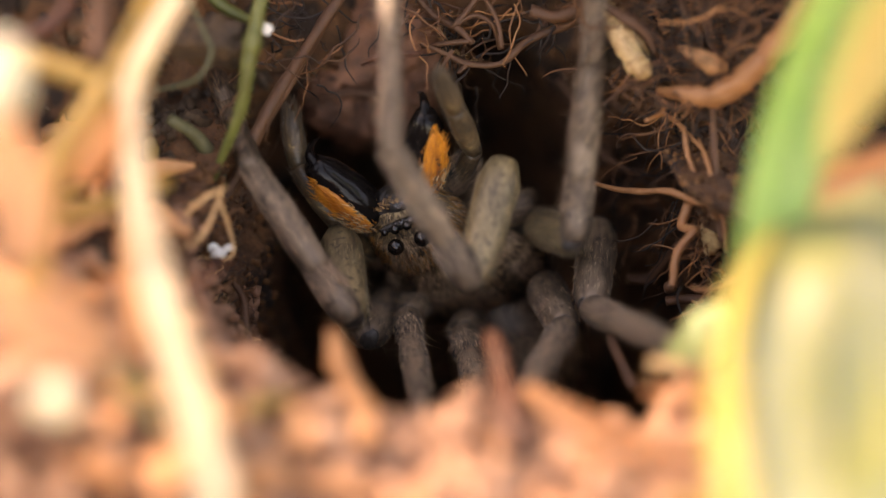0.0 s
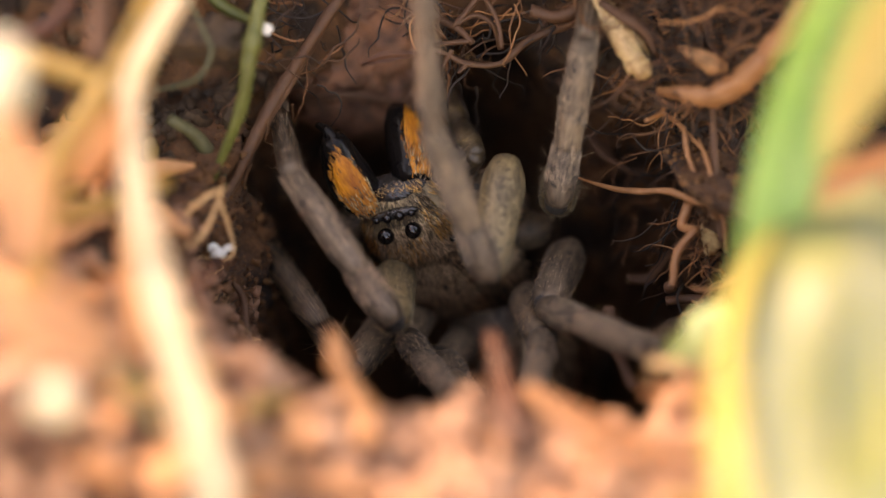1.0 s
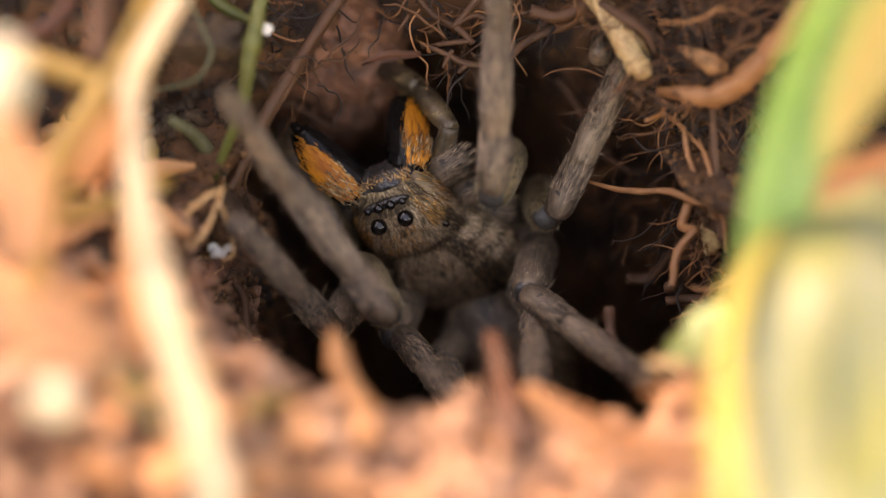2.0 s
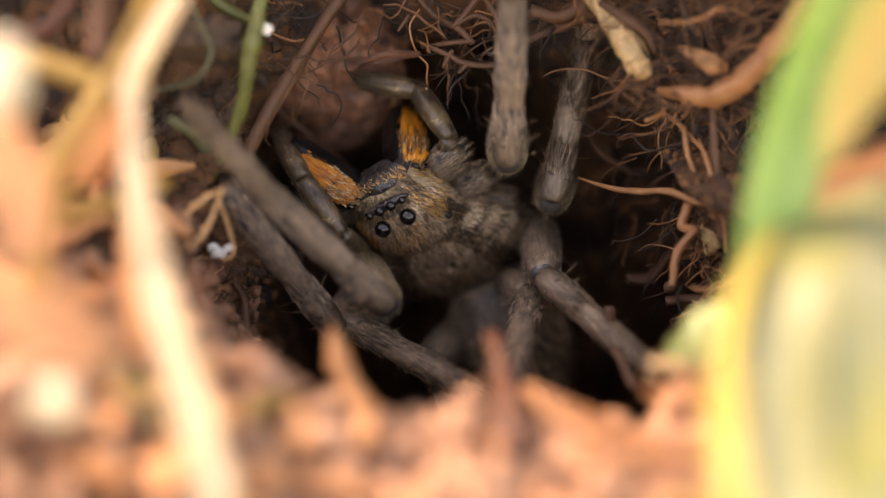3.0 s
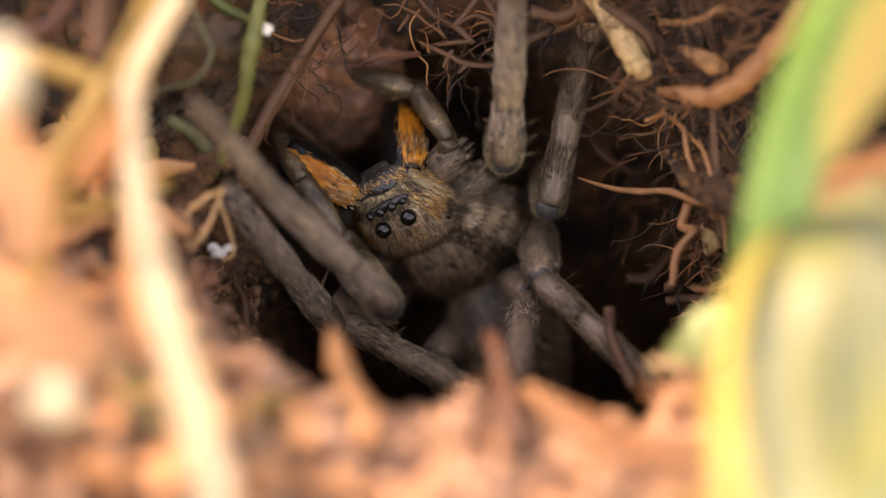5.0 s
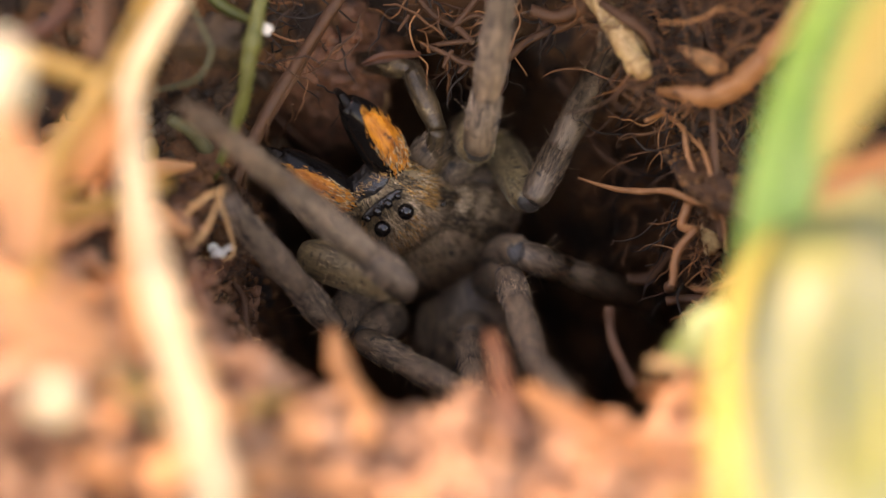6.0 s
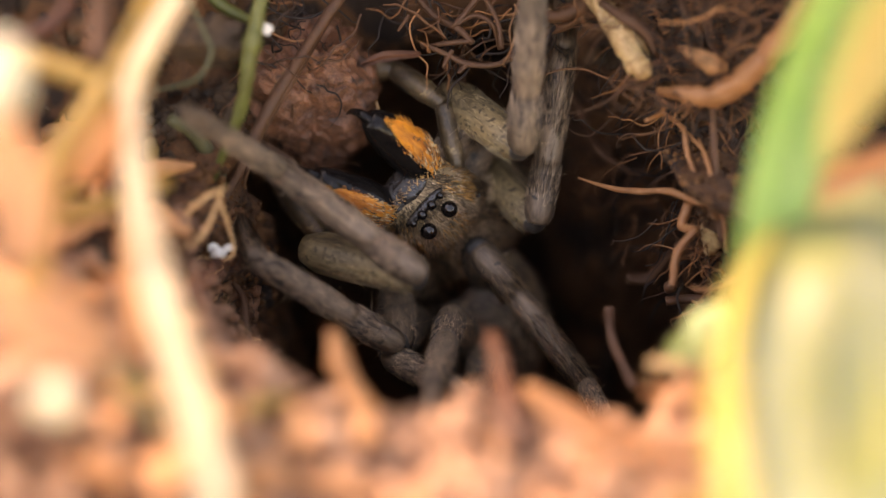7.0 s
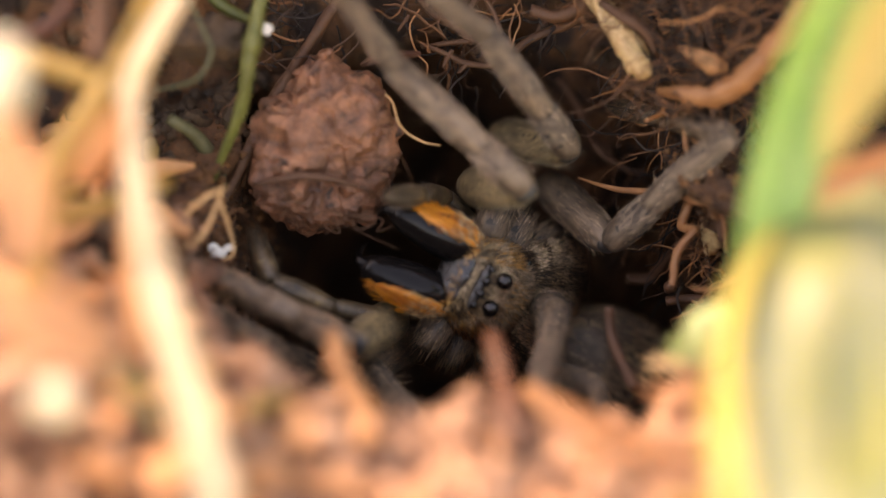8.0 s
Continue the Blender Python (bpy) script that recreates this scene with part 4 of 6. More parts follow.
husk([(-10.2, -19.6, 3.4), (-7.7, -19.9, 3.2), (-5.4, -21.4, 3.2)], [1.2, 1.8, 1.4], across=(0, 0.8, 0.5))
husk([(11.9, -15.4, 2.5), (13.6, -14.1, 2.6), (14.8, -13.9, 2.8)], [1.2, 1.6, 1.0], across=(0, 0.8, 0.5))
husk([(17.2, -13.2, 12.4), (20.4, -12.8, 13.1), (24.5, -12.0, 14.2)], [1.2, 2.2, 2.0], across=(0, 0.5, 0.8))
# added pale lumps stand in for two blurred bright spots
thing("pebble", lump((-17.9, -35.1, 16.2), (1.0, 0.9, 0.9), 12, 0.15, 0.5, 14, 20), BRIGHT_SPOT, "pale rounded lump standing in for a blurred bright spot", "pebble", "white pebbles")
thing("pebble", lump((-20.5, -28.4, 29.2), (1.5, 1.5, 2.0), 13, 0.15, 0.5, 14, 20), BRIGHT_SPOT, "pale rounded lump standing in for a blurred bright spot", "pebble", "white pebbles")

# scattered litter
spots = [p for p in FLAT if (p[1] < -19 or p[0] < -13) and p[1] < 2 and math.hypot(p[0] - HOLE[0], (p[1] - HOLE[1]) * 0.8) > 18]
for i in range(170):
    x, y, z = spots[dice.randrange(len(spots))][:3]
    a, L, lift = dice.uniform(0, 6.28), dice.uniform(2.0, 5.0), dice.uniform(-0.1, 0.3)
    d = Vector((math.cos(a), math.sin(a), lift)) * L
    p = Vector((x, y, z + 0.5 + max(0, -lift) * L))
    if dice.random() < 0.55:
        husk([p, p + d * 0.5 + Vector((0, 0, dice.uniform(0, 0.6))), p + d], [dice.uniform(0.5, 1.2), dice.uniform(1.4, 3.2), dice.uniform(0.3, 1.2)],
             "orange-brown scrap of dry leaf in the sun", (-d.y, d.x, dice.uniform(-0.5, 2)), dice.uniform(0.05, 0.4))
    else:
        stalk("dry_stalk", [p, p + d * 0.5 + Vector((0, 0, dice.uniform(0, 0.5))), p + d], [dice.uniform(0.2, 0.5), dice.uniform(0.25, 0.55), 0.15],
              dice.choice((HUSK, RUST, STRAW)), "short broken dry stalk in the sun", "dry stalk", "dry litter", 8, 0.3)

# leaves on the viewer's side
def leaf(name, geo, rib, mat, label, category):
    base = holder(name, label, category)
    part("blade", geo, mat, base)
    part("midrib", tube(spline(rib, 8), [0.28, 0.3, 0.25, 0.15], 8, 0.1), mat, base)
    return base


leaf("grass", blade([(20.3, -14.0, 27.1), (18.6, -15.4, 23.4), (17.0, -17.0, 19.3), (15.9, -18.7, 15.1), (15.0, -20.7, 10.5)], [5.4, 5.0, 4.2, 3.6, 2.8], (1, 0.5, 0.1), 0.2, 0.12, 12, 11),
     [(20.3, -14.4, 27.3), (18.6, -15.7, 23.6), (17.0, -17.3, 19.5), (15.9, -19.0, 15.4)], BLADE, "broad light green grass blade standing at the rim", "grass")
leaf("grass", blade([(23.2, -19.0, 30.4), (20.9, -20.3, 26.9), (19.1, -21.4, 23.5), (18.0, -22.4, 20.3)], [6.0, 4.8, 2.8, 0.5], (1, 0.5, 0.1), 0.2, 0.12, 12, 11),
     [(23.2, -19.3, 30.6), (20.8, -20.6, 27.1), (19.1, -21.7, 23.7)], YELLOW, "yellow-orange dry grass blade in the sun", "grass")
broad = leaf("leaf", blade([(21.5, -16.3, 15.0), (20.1, -19.8, 15.3), (18.5, -25.8, 15.5), (17.5, -32.3, 14.9), (17.3, -37.3, 14.8), (17.6, -43.6, 14.5)], [2, 9, 10.5, 9.5, 9, 8], (1, 0.1, 0.0), 0.25, -0.06, 12, 15, 0.8, 0, 0.006),
     [(21.4, -16.8, 15.3), (19.4, -22.7, 15.6), (17.6, -32.7, 15.2), (17.6, -44.0, 14.8)], LEAF, "broad yellow-green leaf shining in the sun", "leaf")
part("margin", tube(spline([(16.0, -20.3, 15.4), (14.1, -26.2, 15.8), (13.2, -32.7, 15.2), (13.1, -37.7, 15.1), (13.5, -44.0, 14.8)], 8), [0.2, 0.7, 0.95, 1.0, 0.9], 12, 0.3, 0, 0.6), MARGIN, broad, "yellow dried leaf margin")
sprig = holder("leaf", "small torn pale green leaf at the rim", "leaf")
part("blade", blade([(14.5, -16.9, 7.2), (13.4, -17.3, 6.7), (12.1, -17.7, 6.2), (11.2, -17.5, 6.4)], [2.6, 3.0, 2.0, 0.6], (0.1, 0.4, 0.9), 0.15, 0.15, 8, 9, 0.5), SPRIG, sprig)
part("torn_edge", tube(spline([(10.2, -18.4, 6.0), (11.1, -18.4, 6.0), (11.8, -18.6, 5.7), (12.6, -18.7, 5.5)], 8), [0.1, 0.3, 0.35, 0.15], 8, 0.8, 4, 1, 3), PALE, sprig, "frayed cream torn edge")
for i in range(9):
    p = Vector((11.7, -18.6, 5.8)) + Vector((dice.uniform(-1, 1), 0, dice.uniform(-.2, .2)))
    part("fibre", tube(spline([p, p + Vector((dice.uniform(-1, .2), -0.2, dice.uniform(-.3, .4))), p + Vector((dice.uniform(-1.6, .2), -0.3, dice.uniform(-.4, .6)))], 4), [0.06, 0.05, 0.02], 5), PALE, sprig)


EDGE = [(-11.6, -7.5, 2.7), (-10.9, -8.9, 1.4), (-10.2, -10.3, 0.4), (-9.2, -11.9, 0.0), (-8.3, -13.2, -0.3)]
tangle([EDGE], 46, 2.0, 0.03, 0.3, "tangled orange rootlets along the burrow's edge", AMBER)
tangle([EDGE[1:]], 16, 1.8, 0.028, 0.25, "tangled rootlets along the burrow's edge, coloured golden as if sunlit")
# paler crumbs make the left edge look lit
crumbs("soil_crumbs", BROW, 2600, (0.07, 0.5), "soil crumbs on the burrow's edge, coloured pinkish as if lit", mat=LIT_SOIL)


# ---- moving things ----
def keyed(rows):
    """Rows of seconds, metres and degrees as rows for walk()."""
    return [(t, pose(*v)) for t, *v in rows]


def motions():
    walk(spider, keyed([(0, -0.00138, 0.00015, 0.00022, 110.8, -39.1, -2.9),
        (0.2, -0.00117, -0.00007, -0.00010, 110.8, -38.3, -3.4),
        (0.35, -0.00138, -0.00024, -0.00034, 110.9, -40.8, -1.8),
        (0.5, -0.00153, -0.00029, -0.00042, 110.9, -40.8, -1.8),
        (0.7, -0.00108, -0.00012, -0.00017, 107.9, -33.8, -5.4),
        (1, -0.00186, 0.00040, 0.00057, 108.1, -35.4, -4.4),
        (1.2, -0.00207, 0.00059, 0.00084, 108.0, -34.6, -4.9),
        (1.5, -0.00288, 0.00060, 0.00086, 105.4, -33.2, -4.8),
        (1.7, -0.00261, 0.00071, 0.00101, 105.0, -30.0, -6.9),
        (2.8, -0.00240, 0.00072, 0.00103, 107.9, -33.8, -5.4),
        (4.7, -0.00240, 0.00072, 0.00103, 107.9, -33.8, -5.4),
        (5.8, -0.00228, 0.00057, 0.00081, 106.9, -36.2, 2.4),
        (6, -0.00246, 0.00081, 0.00116, 105.4, -38.1, 8.2),
        (6.2, -0.00168, 0.00095, 0.00135, 96.9, -37.2, 23.2),
        (6.5, -0.00108, 0.00074, 0.00106, 97.8, -39.4, 25.4),
        (7, -0.00009, 0.00083, 0.00118, 103.4, -40.8, 26.2),
        (7.2, -0.00066, 0.00151, 0.00216, 97.4, -44.4, 31.4),
        (7.5, -0.00129, 0.00200, 0.00285, 94.9, -47.2, 35.5),
        (7.75, 0.00256, -0.00282, -0.00054, 87.1, -44.0, 42.5),
        (8, 0.00300, -0.00389, -0.00032, 85.8, -46.3, 47.2)]))
    walk(leg_r1["femur"], keyed([(0, 0.00672, 0.00068, -0.00100, 68.9, 21.7, 131.9),
        (0.2, 0.00701, 0.00254, 0.00082, 51.0, 12.2, 140.2),
        (0.5, 0.00661, -0.00023, -0.00179, 79.5, 20.1, 133.4),
        (0.7, 0.00702, 0.00234, 0.00118, 49.7, 6.5, 144.5),
        (1, 0.00649, -0.00023, -0.00161, 79.7, 13.1, 138.8),
        (1.2, 0.00673, 0.00056, -0.00143, 72.5, 15.4, 136.7),
        (1.5, 0.00763, 0.00271, 0.00212, 47.0, 10.9, 140.0),
        (1.7, 0.00592, -0.00146, -0.00299, 98.7, 15.9, 135.1),
        (2.8, 0.00506, -0.00410, -0.00657, 126.1, 9.3, 142.1),
        (4.7, 0.00506, -0.00410, -0.00657, 126.1, 9.3, 142.1),
        (5.8, 0.00464, -0.00343, -0.00635, 127.6, 3.4, 153.2),
        (6, 0.00464, -0.00358, -0.00575, 126.1, 15.2, 142.2),
        (6.2, 0.00501, -0.00177, -0.00556, 114.0, -1.2, 174.1),
        (6.5, 0.00512, -0.00116, -0.00577, 107.9, -5.3, 177.5),
        (7, 0.00491, -0.00044, -0.00578, 100.7, -7.5, 178.1),
        (7.2, 0.00469, -0.00149, -0.00471, 103.5, -0.2, 173.2),
        (7.5, 0.00505, 0.00455, -0.00016, 51.9, 12.9, 163.1),
        (7.75, 0.00121, 0.00166, -0.00417, 75.1, -44.1, -125.5),
        (8, 0.00439, -0.00026, -0.00549, 115.7, -18.4, -165.0)]))
    walk(leg_r1["tibia"], keyed([(0, 0.00314, 0.00078, 0.00524, -21.9, 14.2, -18.6),
        (0.2, 0.00320, -0.00019, 0.00629, -16.4, 27.6, -5.9),
        (0.5, 0.00399, 0.00063, 0.00486, -24.7, 24.3, -9.3),
        (0.7, 0.00381, -0.00109, 0.00663, -45.1, 24.5, -7.5),
        (1, 0.00443, -0.00014, 0.00529, -19.9, 10.1, -21.4),
        (1.2, 0.00393, 0.00024, 0.00520, -15.0, 9.4, -22.0),
        (1.5, 0.00371, -0.00041, 0.00730, -17.1, -3.6, -33.3),
        (1.7, 0.00531, 0.00070, 0.00386, -22.7, -1.5, -31.4),
        (2.8, 0.00693, -0.00018, -0.00083, -22.8, -6.0, -35.1),
        (4.7, 0.00693, -0.00018, -0.00083, -22.8, -6.0, -35.1),
        (5.8, 0.00632, 0.00064, -0.00065, -17.3, -17.5, -39.3),
        (6, 0.00604, 0.00070, -0.00014, -15.4, -24.1, -42.0),
        (6.2, 0.00545, 0.00112, 0.00101, -3.3, -33.5, -43.5),
        (6.5, 0.00585, 0.00102, 0.00106, -5.0, -33.7, -41.1),
        (7, 0.00588, 0.00087, 0.00124, -18.6, -37.0, -37.6),
        (7.2, 0.00491, 0.00018, 0.00230, -9.4, -41.3, -48.5),
        (7.5, 0.00255, 0.00066, 0.00536, -41.4, -36.6, -41.1),
        (7.75, 0.00553, 0.00453, 0.00082, -49.3, -9.5, -8.1),
        (8, 0.00555, 0.00328, 0.00067, -42.7, -11.7, -9.3)]))
    walk(leg_r1["tip"], keyed([(0, 0.00508, 0.00924, 0.00188, -51.3, -10.2, -38.1),
        (0.2, 0.00291, 0.00881, 0.00396, -33.6, 0.4, -29.7),
        (0.5, 0.00378, 0.00923, 0.00132, -22.5, 9.8, -22.3),
        (0.7, 0.00196, 0.00578, 0.00064, -34.9, 20.3, -11.9),
        (1, 0.00710, 0.00820, 0.00217, -19.4, -3.6, -33.0),
        (1.2, 0.00693, 0.00871, 0.00283, -15.0, -7.2, -36.1),
        (1.5, 0.00873, 0.00693, 0.00457, -47.9, -3.7, -33.4),
        (1.7, 0.00985, 0.00797, 0.00027, -13.1, -1.2, -31.1),
        (2.8, 0.01216, 0.00662, -0.00442, 0.8, -9.0, -37.6),
        (4.7, 0.01216, 0.00662, -0.00442, 0.8, -9.0, -37.6),
        (5.8, 0.01259, 0.00699, -0.00329, 2.7, -18.9, -40.7),
        (6, 0.01279, 0.00669, -0.00239, 7.8, -25.9, -44.1),
        (6.2, 0.01206, 0.00765, 0.00056, 12.0, -31.5, -40.5),
        (6.5, 0.01227, 0.00771, 0.00038, 10.6, -33.1, -40.2),
        (7, 0.01268, 0.00676, -0.00113, 8.4, -34.6, -34.8),
        (7.2, 0.01245, 0.00551, 0.00116, 14.1, -36.6, -41.0),
        (7.5, 0.00990, 0.00351, 0.00043, -7.8, -26.0, -28.6),
        (7.75, 0.00753, 0.01037, -0.00614, -50.0, -1.6, -1.3),
        (8, 0.00792, 0.00982, -0.00551, -5.5, -19.8, -16.3)]))
    walk(leg_r2["femur"], keyed([(0, 0.00392, -0.00619, -0.00203, 111.2, -39.5, -169.9),
        (0.2, 0.00739, -0.00345, -0.00293, 85.8, 18.1, 135.2),
        (0.5, 0.00596, -0.00704, -0.00583, 129.0, 13.7, 139.0),
        (0.7, 0.00524, -0.00578, -0.00653, 126.8, 7.0, 144.1),
        (1, 0.00592, -0.00715, -0.00549, 124.1, 18.2, 134.0),
        (1.2, 0.00532, -0.00693, -0.00544, 129.9, 8.4, 149.2),
        (1.5, 0.00523, -0.00580, -0.00528, 80.1, -37.6, -166.1),
        (1.7, 0.00436, -0.00672, -0.00604, 109.4, -29.2, -179.8),
        (2.8, 0.00575, -0.00801, -0.00601, 122.6, 19.4, 132.8),
        (4.7, 0.00575, -0.00801, -0.00601, 122.6, 19.4, 132.8),
        (5.8, 0.00451, -0.00563, -0.00573, 108.8, -11.6, 165.9),
        (6, 0.00514, -0.00551, -0.00545, 108.2, -3.3, 162.8),
        (6.2, 0.00387, -0.00607, -0.00477, 109.3, -1.4, 174.2),
        (6.5, 0.00373, -0.00468, -0.00497, 98.7, 1.7, 171.6),
        (7, 0.00323, -0.00508, -0.00460, 104.9, 1.4, 172.1),
        (7.2, 0.00263, -0.00571, -0.00374, 102.9, 4.3, 169.7),
        (7.5, 0.00133, -0.00684, -0.00329, 112.5, -13.1, -176.9),
        (7.75, 0.00629, -0.00286, -0.00603, 76.5, -40.9, -133.3),
        (8, 0.00765, -0.00377, -0.00819, 108.0, -10.2, -171.9)]))
    walk(leg_r2["tibia"], keyed([(0, 0.00766, -0.00287, 0.00315, -50.5, -14.7, -41.8),
        (0.2, 0.00543, -0.00226, 0.00390, -52.0, -2.6, -32.0),
        (0.5, 0.00793, -0.00275, -0.00040, -15.1, -6.5, -35.1),
        (0.7, 0.00721, -0.00187, -0.00081, -18.3, -0.8, -30.6),
        (1, 0.00754, -0.00301, 0.00017, -27.2, -13.5, -41.6),
        (1.2, 0.00700, -0.00255, 0.00002, -12.3, -18.3, -46.1),
        (1.5, 0.00972, -0.00597, 0.00034, 4.3, -22.4, -51.8),
        (1.7, 0.00766, -0.00431, -0.00011, -8.6, -22.7, -52.2),
        (2.8, 0.00723, -0.00390, -0.00029, -64.1, -14.2, -42.3),
        (4.7, 0.00723, -0.00390, -0.00029, -64.1, -14.2, -42.3),
        (5.8, 0.00640, -0.00372, 0.00095, -57.5, -29.7, -52.6),
        (6, 0.00618, -0.00348, 0.00138, -54.6, -36.4, -58.2),
        (6.2, 0.00427, -0.00371, 0.00202, -53.9, -34.2, -44.8),
        (6.5, 0.00369, -0.00358, 0.00214, -42.1, -37.4, -46.8),
        (7, 0.00332, -0.00322, 0.00235, -42.2, -41.0, -42.9),
        (7.2, 0.00239, -0.00403, 0.00326, -41.8, -42.9, -51.5),
        (7.5, 0.00269, -0.00401, 0.00319, -60.3, -40.5, -47.1),
        (7.75, 0.01066, -0.00068, -0.00074, 10.9, -28.6, -27.2),
        (8, 0.00853, -0.00140, -0.00145, -13.1, -19.4, -16.0)]))
    walk(leg_r2["tip"], keyed([(0, 0.01297, 0.00033, -0.00379, -24.0, -11.9, -39.5),
        (0.2, 0.00875, 0.00243, -0.00342, -51.5, -8.4, -36.7),
        (0.5, 0.01331, 0.00444, -0.00280, -81.9, -10.1, -38.0),
        (0.7, 0.01174, 0.00570, -0.00373, -80.4, -3.3, -32.8),
        (1, 0.01377, 0.00252, -0.00397, -85.2, -11.4, -39.7),
        (1.2, 0.01397, 0.00330, -0.00186, -75.6, -10.2, -38.7),
        (1.5, 0.01684, -0.00002, 0.00098, -98.0, 41.0, 21.5),
        (1.7, 0.01526, 0.00090, -0.00139, -113.9, 5.1, -25.4),
        (2.8, 0.01148, -0.00228, -0.00840, -7.6, -6.1, -35.0),
        (4.7, 0.01148, -0.00228, -0.00840, -7.6, -6.1, -35.0),
        (5.8, 0.01273, -0.00377, -0.00587, -22.5, -15.8, -37.5),
        (6, 0.01313, -0.00447, -0.00472, -16.2, -20.9, -38.7),
        (6.2, 0.01113, -0.00280, -0.00419, -79.0, -31.4, -40.4),
        (6.5, 0.01131, -0.00161, -0.00281, -81.6, -32.7, -39.6),
        (7, 0.01101, -0.00096, -0.00236, -91.1, -35.4, -35.6),
        (7.2, 0.01045, -0.00301, -0.00128, -85.2, -37.3, -42.0),
        (7.5, 0.00963, -0.00472, -0.00295, -76.5, -39.5, -45.3),
        (7.75, 0.01410, 0.00782, 0.00080, -90.7, -22.5, -20.3),
        (8, 0.01170, 0.00711, -0.00344, -3.1, -5.1, -4.0)]))
    walk(leg_r3["femur"], keyed([(0, 0.00658, -0.00807, -0.00130, 102.6, 16.5, 136.7),
        (0.2, 0.00682, -0.00752, -0.00178, 101.1, 13.3, 139.3),
        (0.5, 0.00669, -0.00803, -0.00139, 101.6, 19.4, 134.0),
        (0.7, 0.00598, -0.00741, -0.00237, 103.0, 25.9, 125.9),
        (1, 0.00516, -0.00819, -0.00134, 106.1, 25.0, 126.9),
        (1.2, 0.00534, -0.00791, -0.00202, 99.5, 6.6, 144.5),
        (1.5, 0.00494, -0.00807, -0.00212, 101.1, -5.6, 155.1),
        (1.7, 0.00441, -0.00831, -0.00269, 110.3, 17.1, 133.9),
        (2.8, 0.00414, -0.00801, -0.00302, 117.8, 3.2, 147.3),
        (4.7, 0.00414, -0.00801, -0.00302, 117.8, 3.2, 147.3),
        (5.8, 0.00383, -0.00819, -0.00194, 118.2, 16.9, 141.2),
        (6, 0.00117, -0.00860, -0.00182, 135.7, 9.5, 136.2),
        (6.2, 0.00029, -0.00922, -0.00185, 46.1, -38.8, -53.5),
        (6.5, -0.00065, -0.00974, -0.00218, 24.1, -14.4, -19.5),
        (7, -0.00162, -0.00955, -0.00164, 21.8, -22.6, -23.3),
        (7.5, -0.00308, -0.01073, -0.00032, 42.6, -43.7, -53.1),
        (7.75, 0.00552, -0.00457, -0.00495, 100.8, 13.1, 168.8),
        (8, 0.00655, -0.00565, -0.00507, 101.5, 13.1, 169.5)]))
    walk(leg_r3["tibia"], keyed([(0, 0.00621, -0.00556, 0.00544, 100.0, -38.8, -171.0),
        (0.2, 0.00648, -0.00541, 0.00509, -20.1, -48.3, -148.8),
        (0.5, 0.00610, -0.00534, 0.00526, -104.8, -132.2, 29.5),
        (0.7, 0.00549, -0.00397, 0.00394, 57.7, -47.6, -143.1),
        (1, 0.00500, -0.00465, 0.00493, -96.6, -138.3, 18.4),
        (1.2, 0.00537, -0.00647, 0.00503, -98.1, -141.0, 12.9),
        (1.5, 0.00615, -0.00710, 0.00491, -99.8, -141.3, 16.2),
        (1.7, 0.00483, -0.00514, 0.00376, -107.3, -141.7, 15.5),
        (2.8, 0.00566, -0.00499, 0.00334, -108.2, -148.6, 0.9),
        (4.7, 0.00566, -0.00499, 0.00334, -108.2, -148.6, 0.9),
        (5.8, 0.00452, -0.00438, 0.00414, 6.0, -19.5, 173.3),
        (6, 0.00414, -0.00431, 0.00314, 0.2, -34.2, -165.2),
        (6.2, 0.00236, -0.00364, 0.00219, 79.6, -12.4, -175.6),
        (6.5, 0.00085, -0.00330, 0.00067, 49.9, 2.8, 170.7),
        (7, 0.00009, -0.00300, 0.00083, 55.9, 3.6, 170.6),
        (7.5, -0.00086, -0.00485, 0.00320, 63.5, 12.6, 163.3),
        (7.75, 0.00421, -0.00293, 0.00194, 64.2, -43.3, -127.7),
        (8, 0.00524, -0.00394, 0.00180, 49.6, -48.3, -118.8)]))
    walk(leg_r3["tip"], keyed([(0, 0.01163, -0.00308, 0.01258, -32.0, -43.6, -162.0),
        (0.2, 0.00896, -0.01411, 0.00297, -36.1, -41.5, -166.3),
        (0.5, 0.01307, -0.00413, 0.01130, -34.8, -42.7, -163.9),
        (0.7, 0.01312, -0.00446, 0.00924, -46.9, -47.1, -145.5),
        (1, 0.01117, -0.00372, 0.01183, -102.4, -43.9, -83.5),
        (1.2, 0.01131, -0.00645, 0.01218, -29.4, -39.7, -165.9),
        (1.5, 0.01209, -0.00702, 0.01206, -33.1, -40.1, -160.7),
        (1.7, 0.01088, -0.00634, 0.01072, -33.5, -41.8, -156.4),
        (2.8, 0.01031, -0.00782, 0.01088, -28.7, -42.7, -159.4),
        (4.7, 0.01031, -0.00782, 0.01088, -28.7, -42.7, -159.4),
        (5.8, 0.00376, -0.01361, 0.00505, -33.9, -42.3, -154.2),
        (6, 0.00652, -0.01330, 0.00316, -17.4, -23.2, -178.9),
        (6.2, 0.00445, -0.00515, 0.01113, 112.4, 12.6, 161.4),
        (6.5, -0.00045, -0.00915, 0.00778, 111.9, 6.8, 167.3),
        (7, -0.00124, -0.00807, 0.00852, 119.1, 13.8, 163.4),
        (7.5, -0.00378, -0.00831, 0.01133, 115.8, 27.0, 150.4),
        (7.75, 0.01093, -0.00086, 0.00803, -114.4, -2.1, -1.8),
        (8, 0.01307, -0.00221, 0.00651, -97.7, 9.9, 7.9)]))
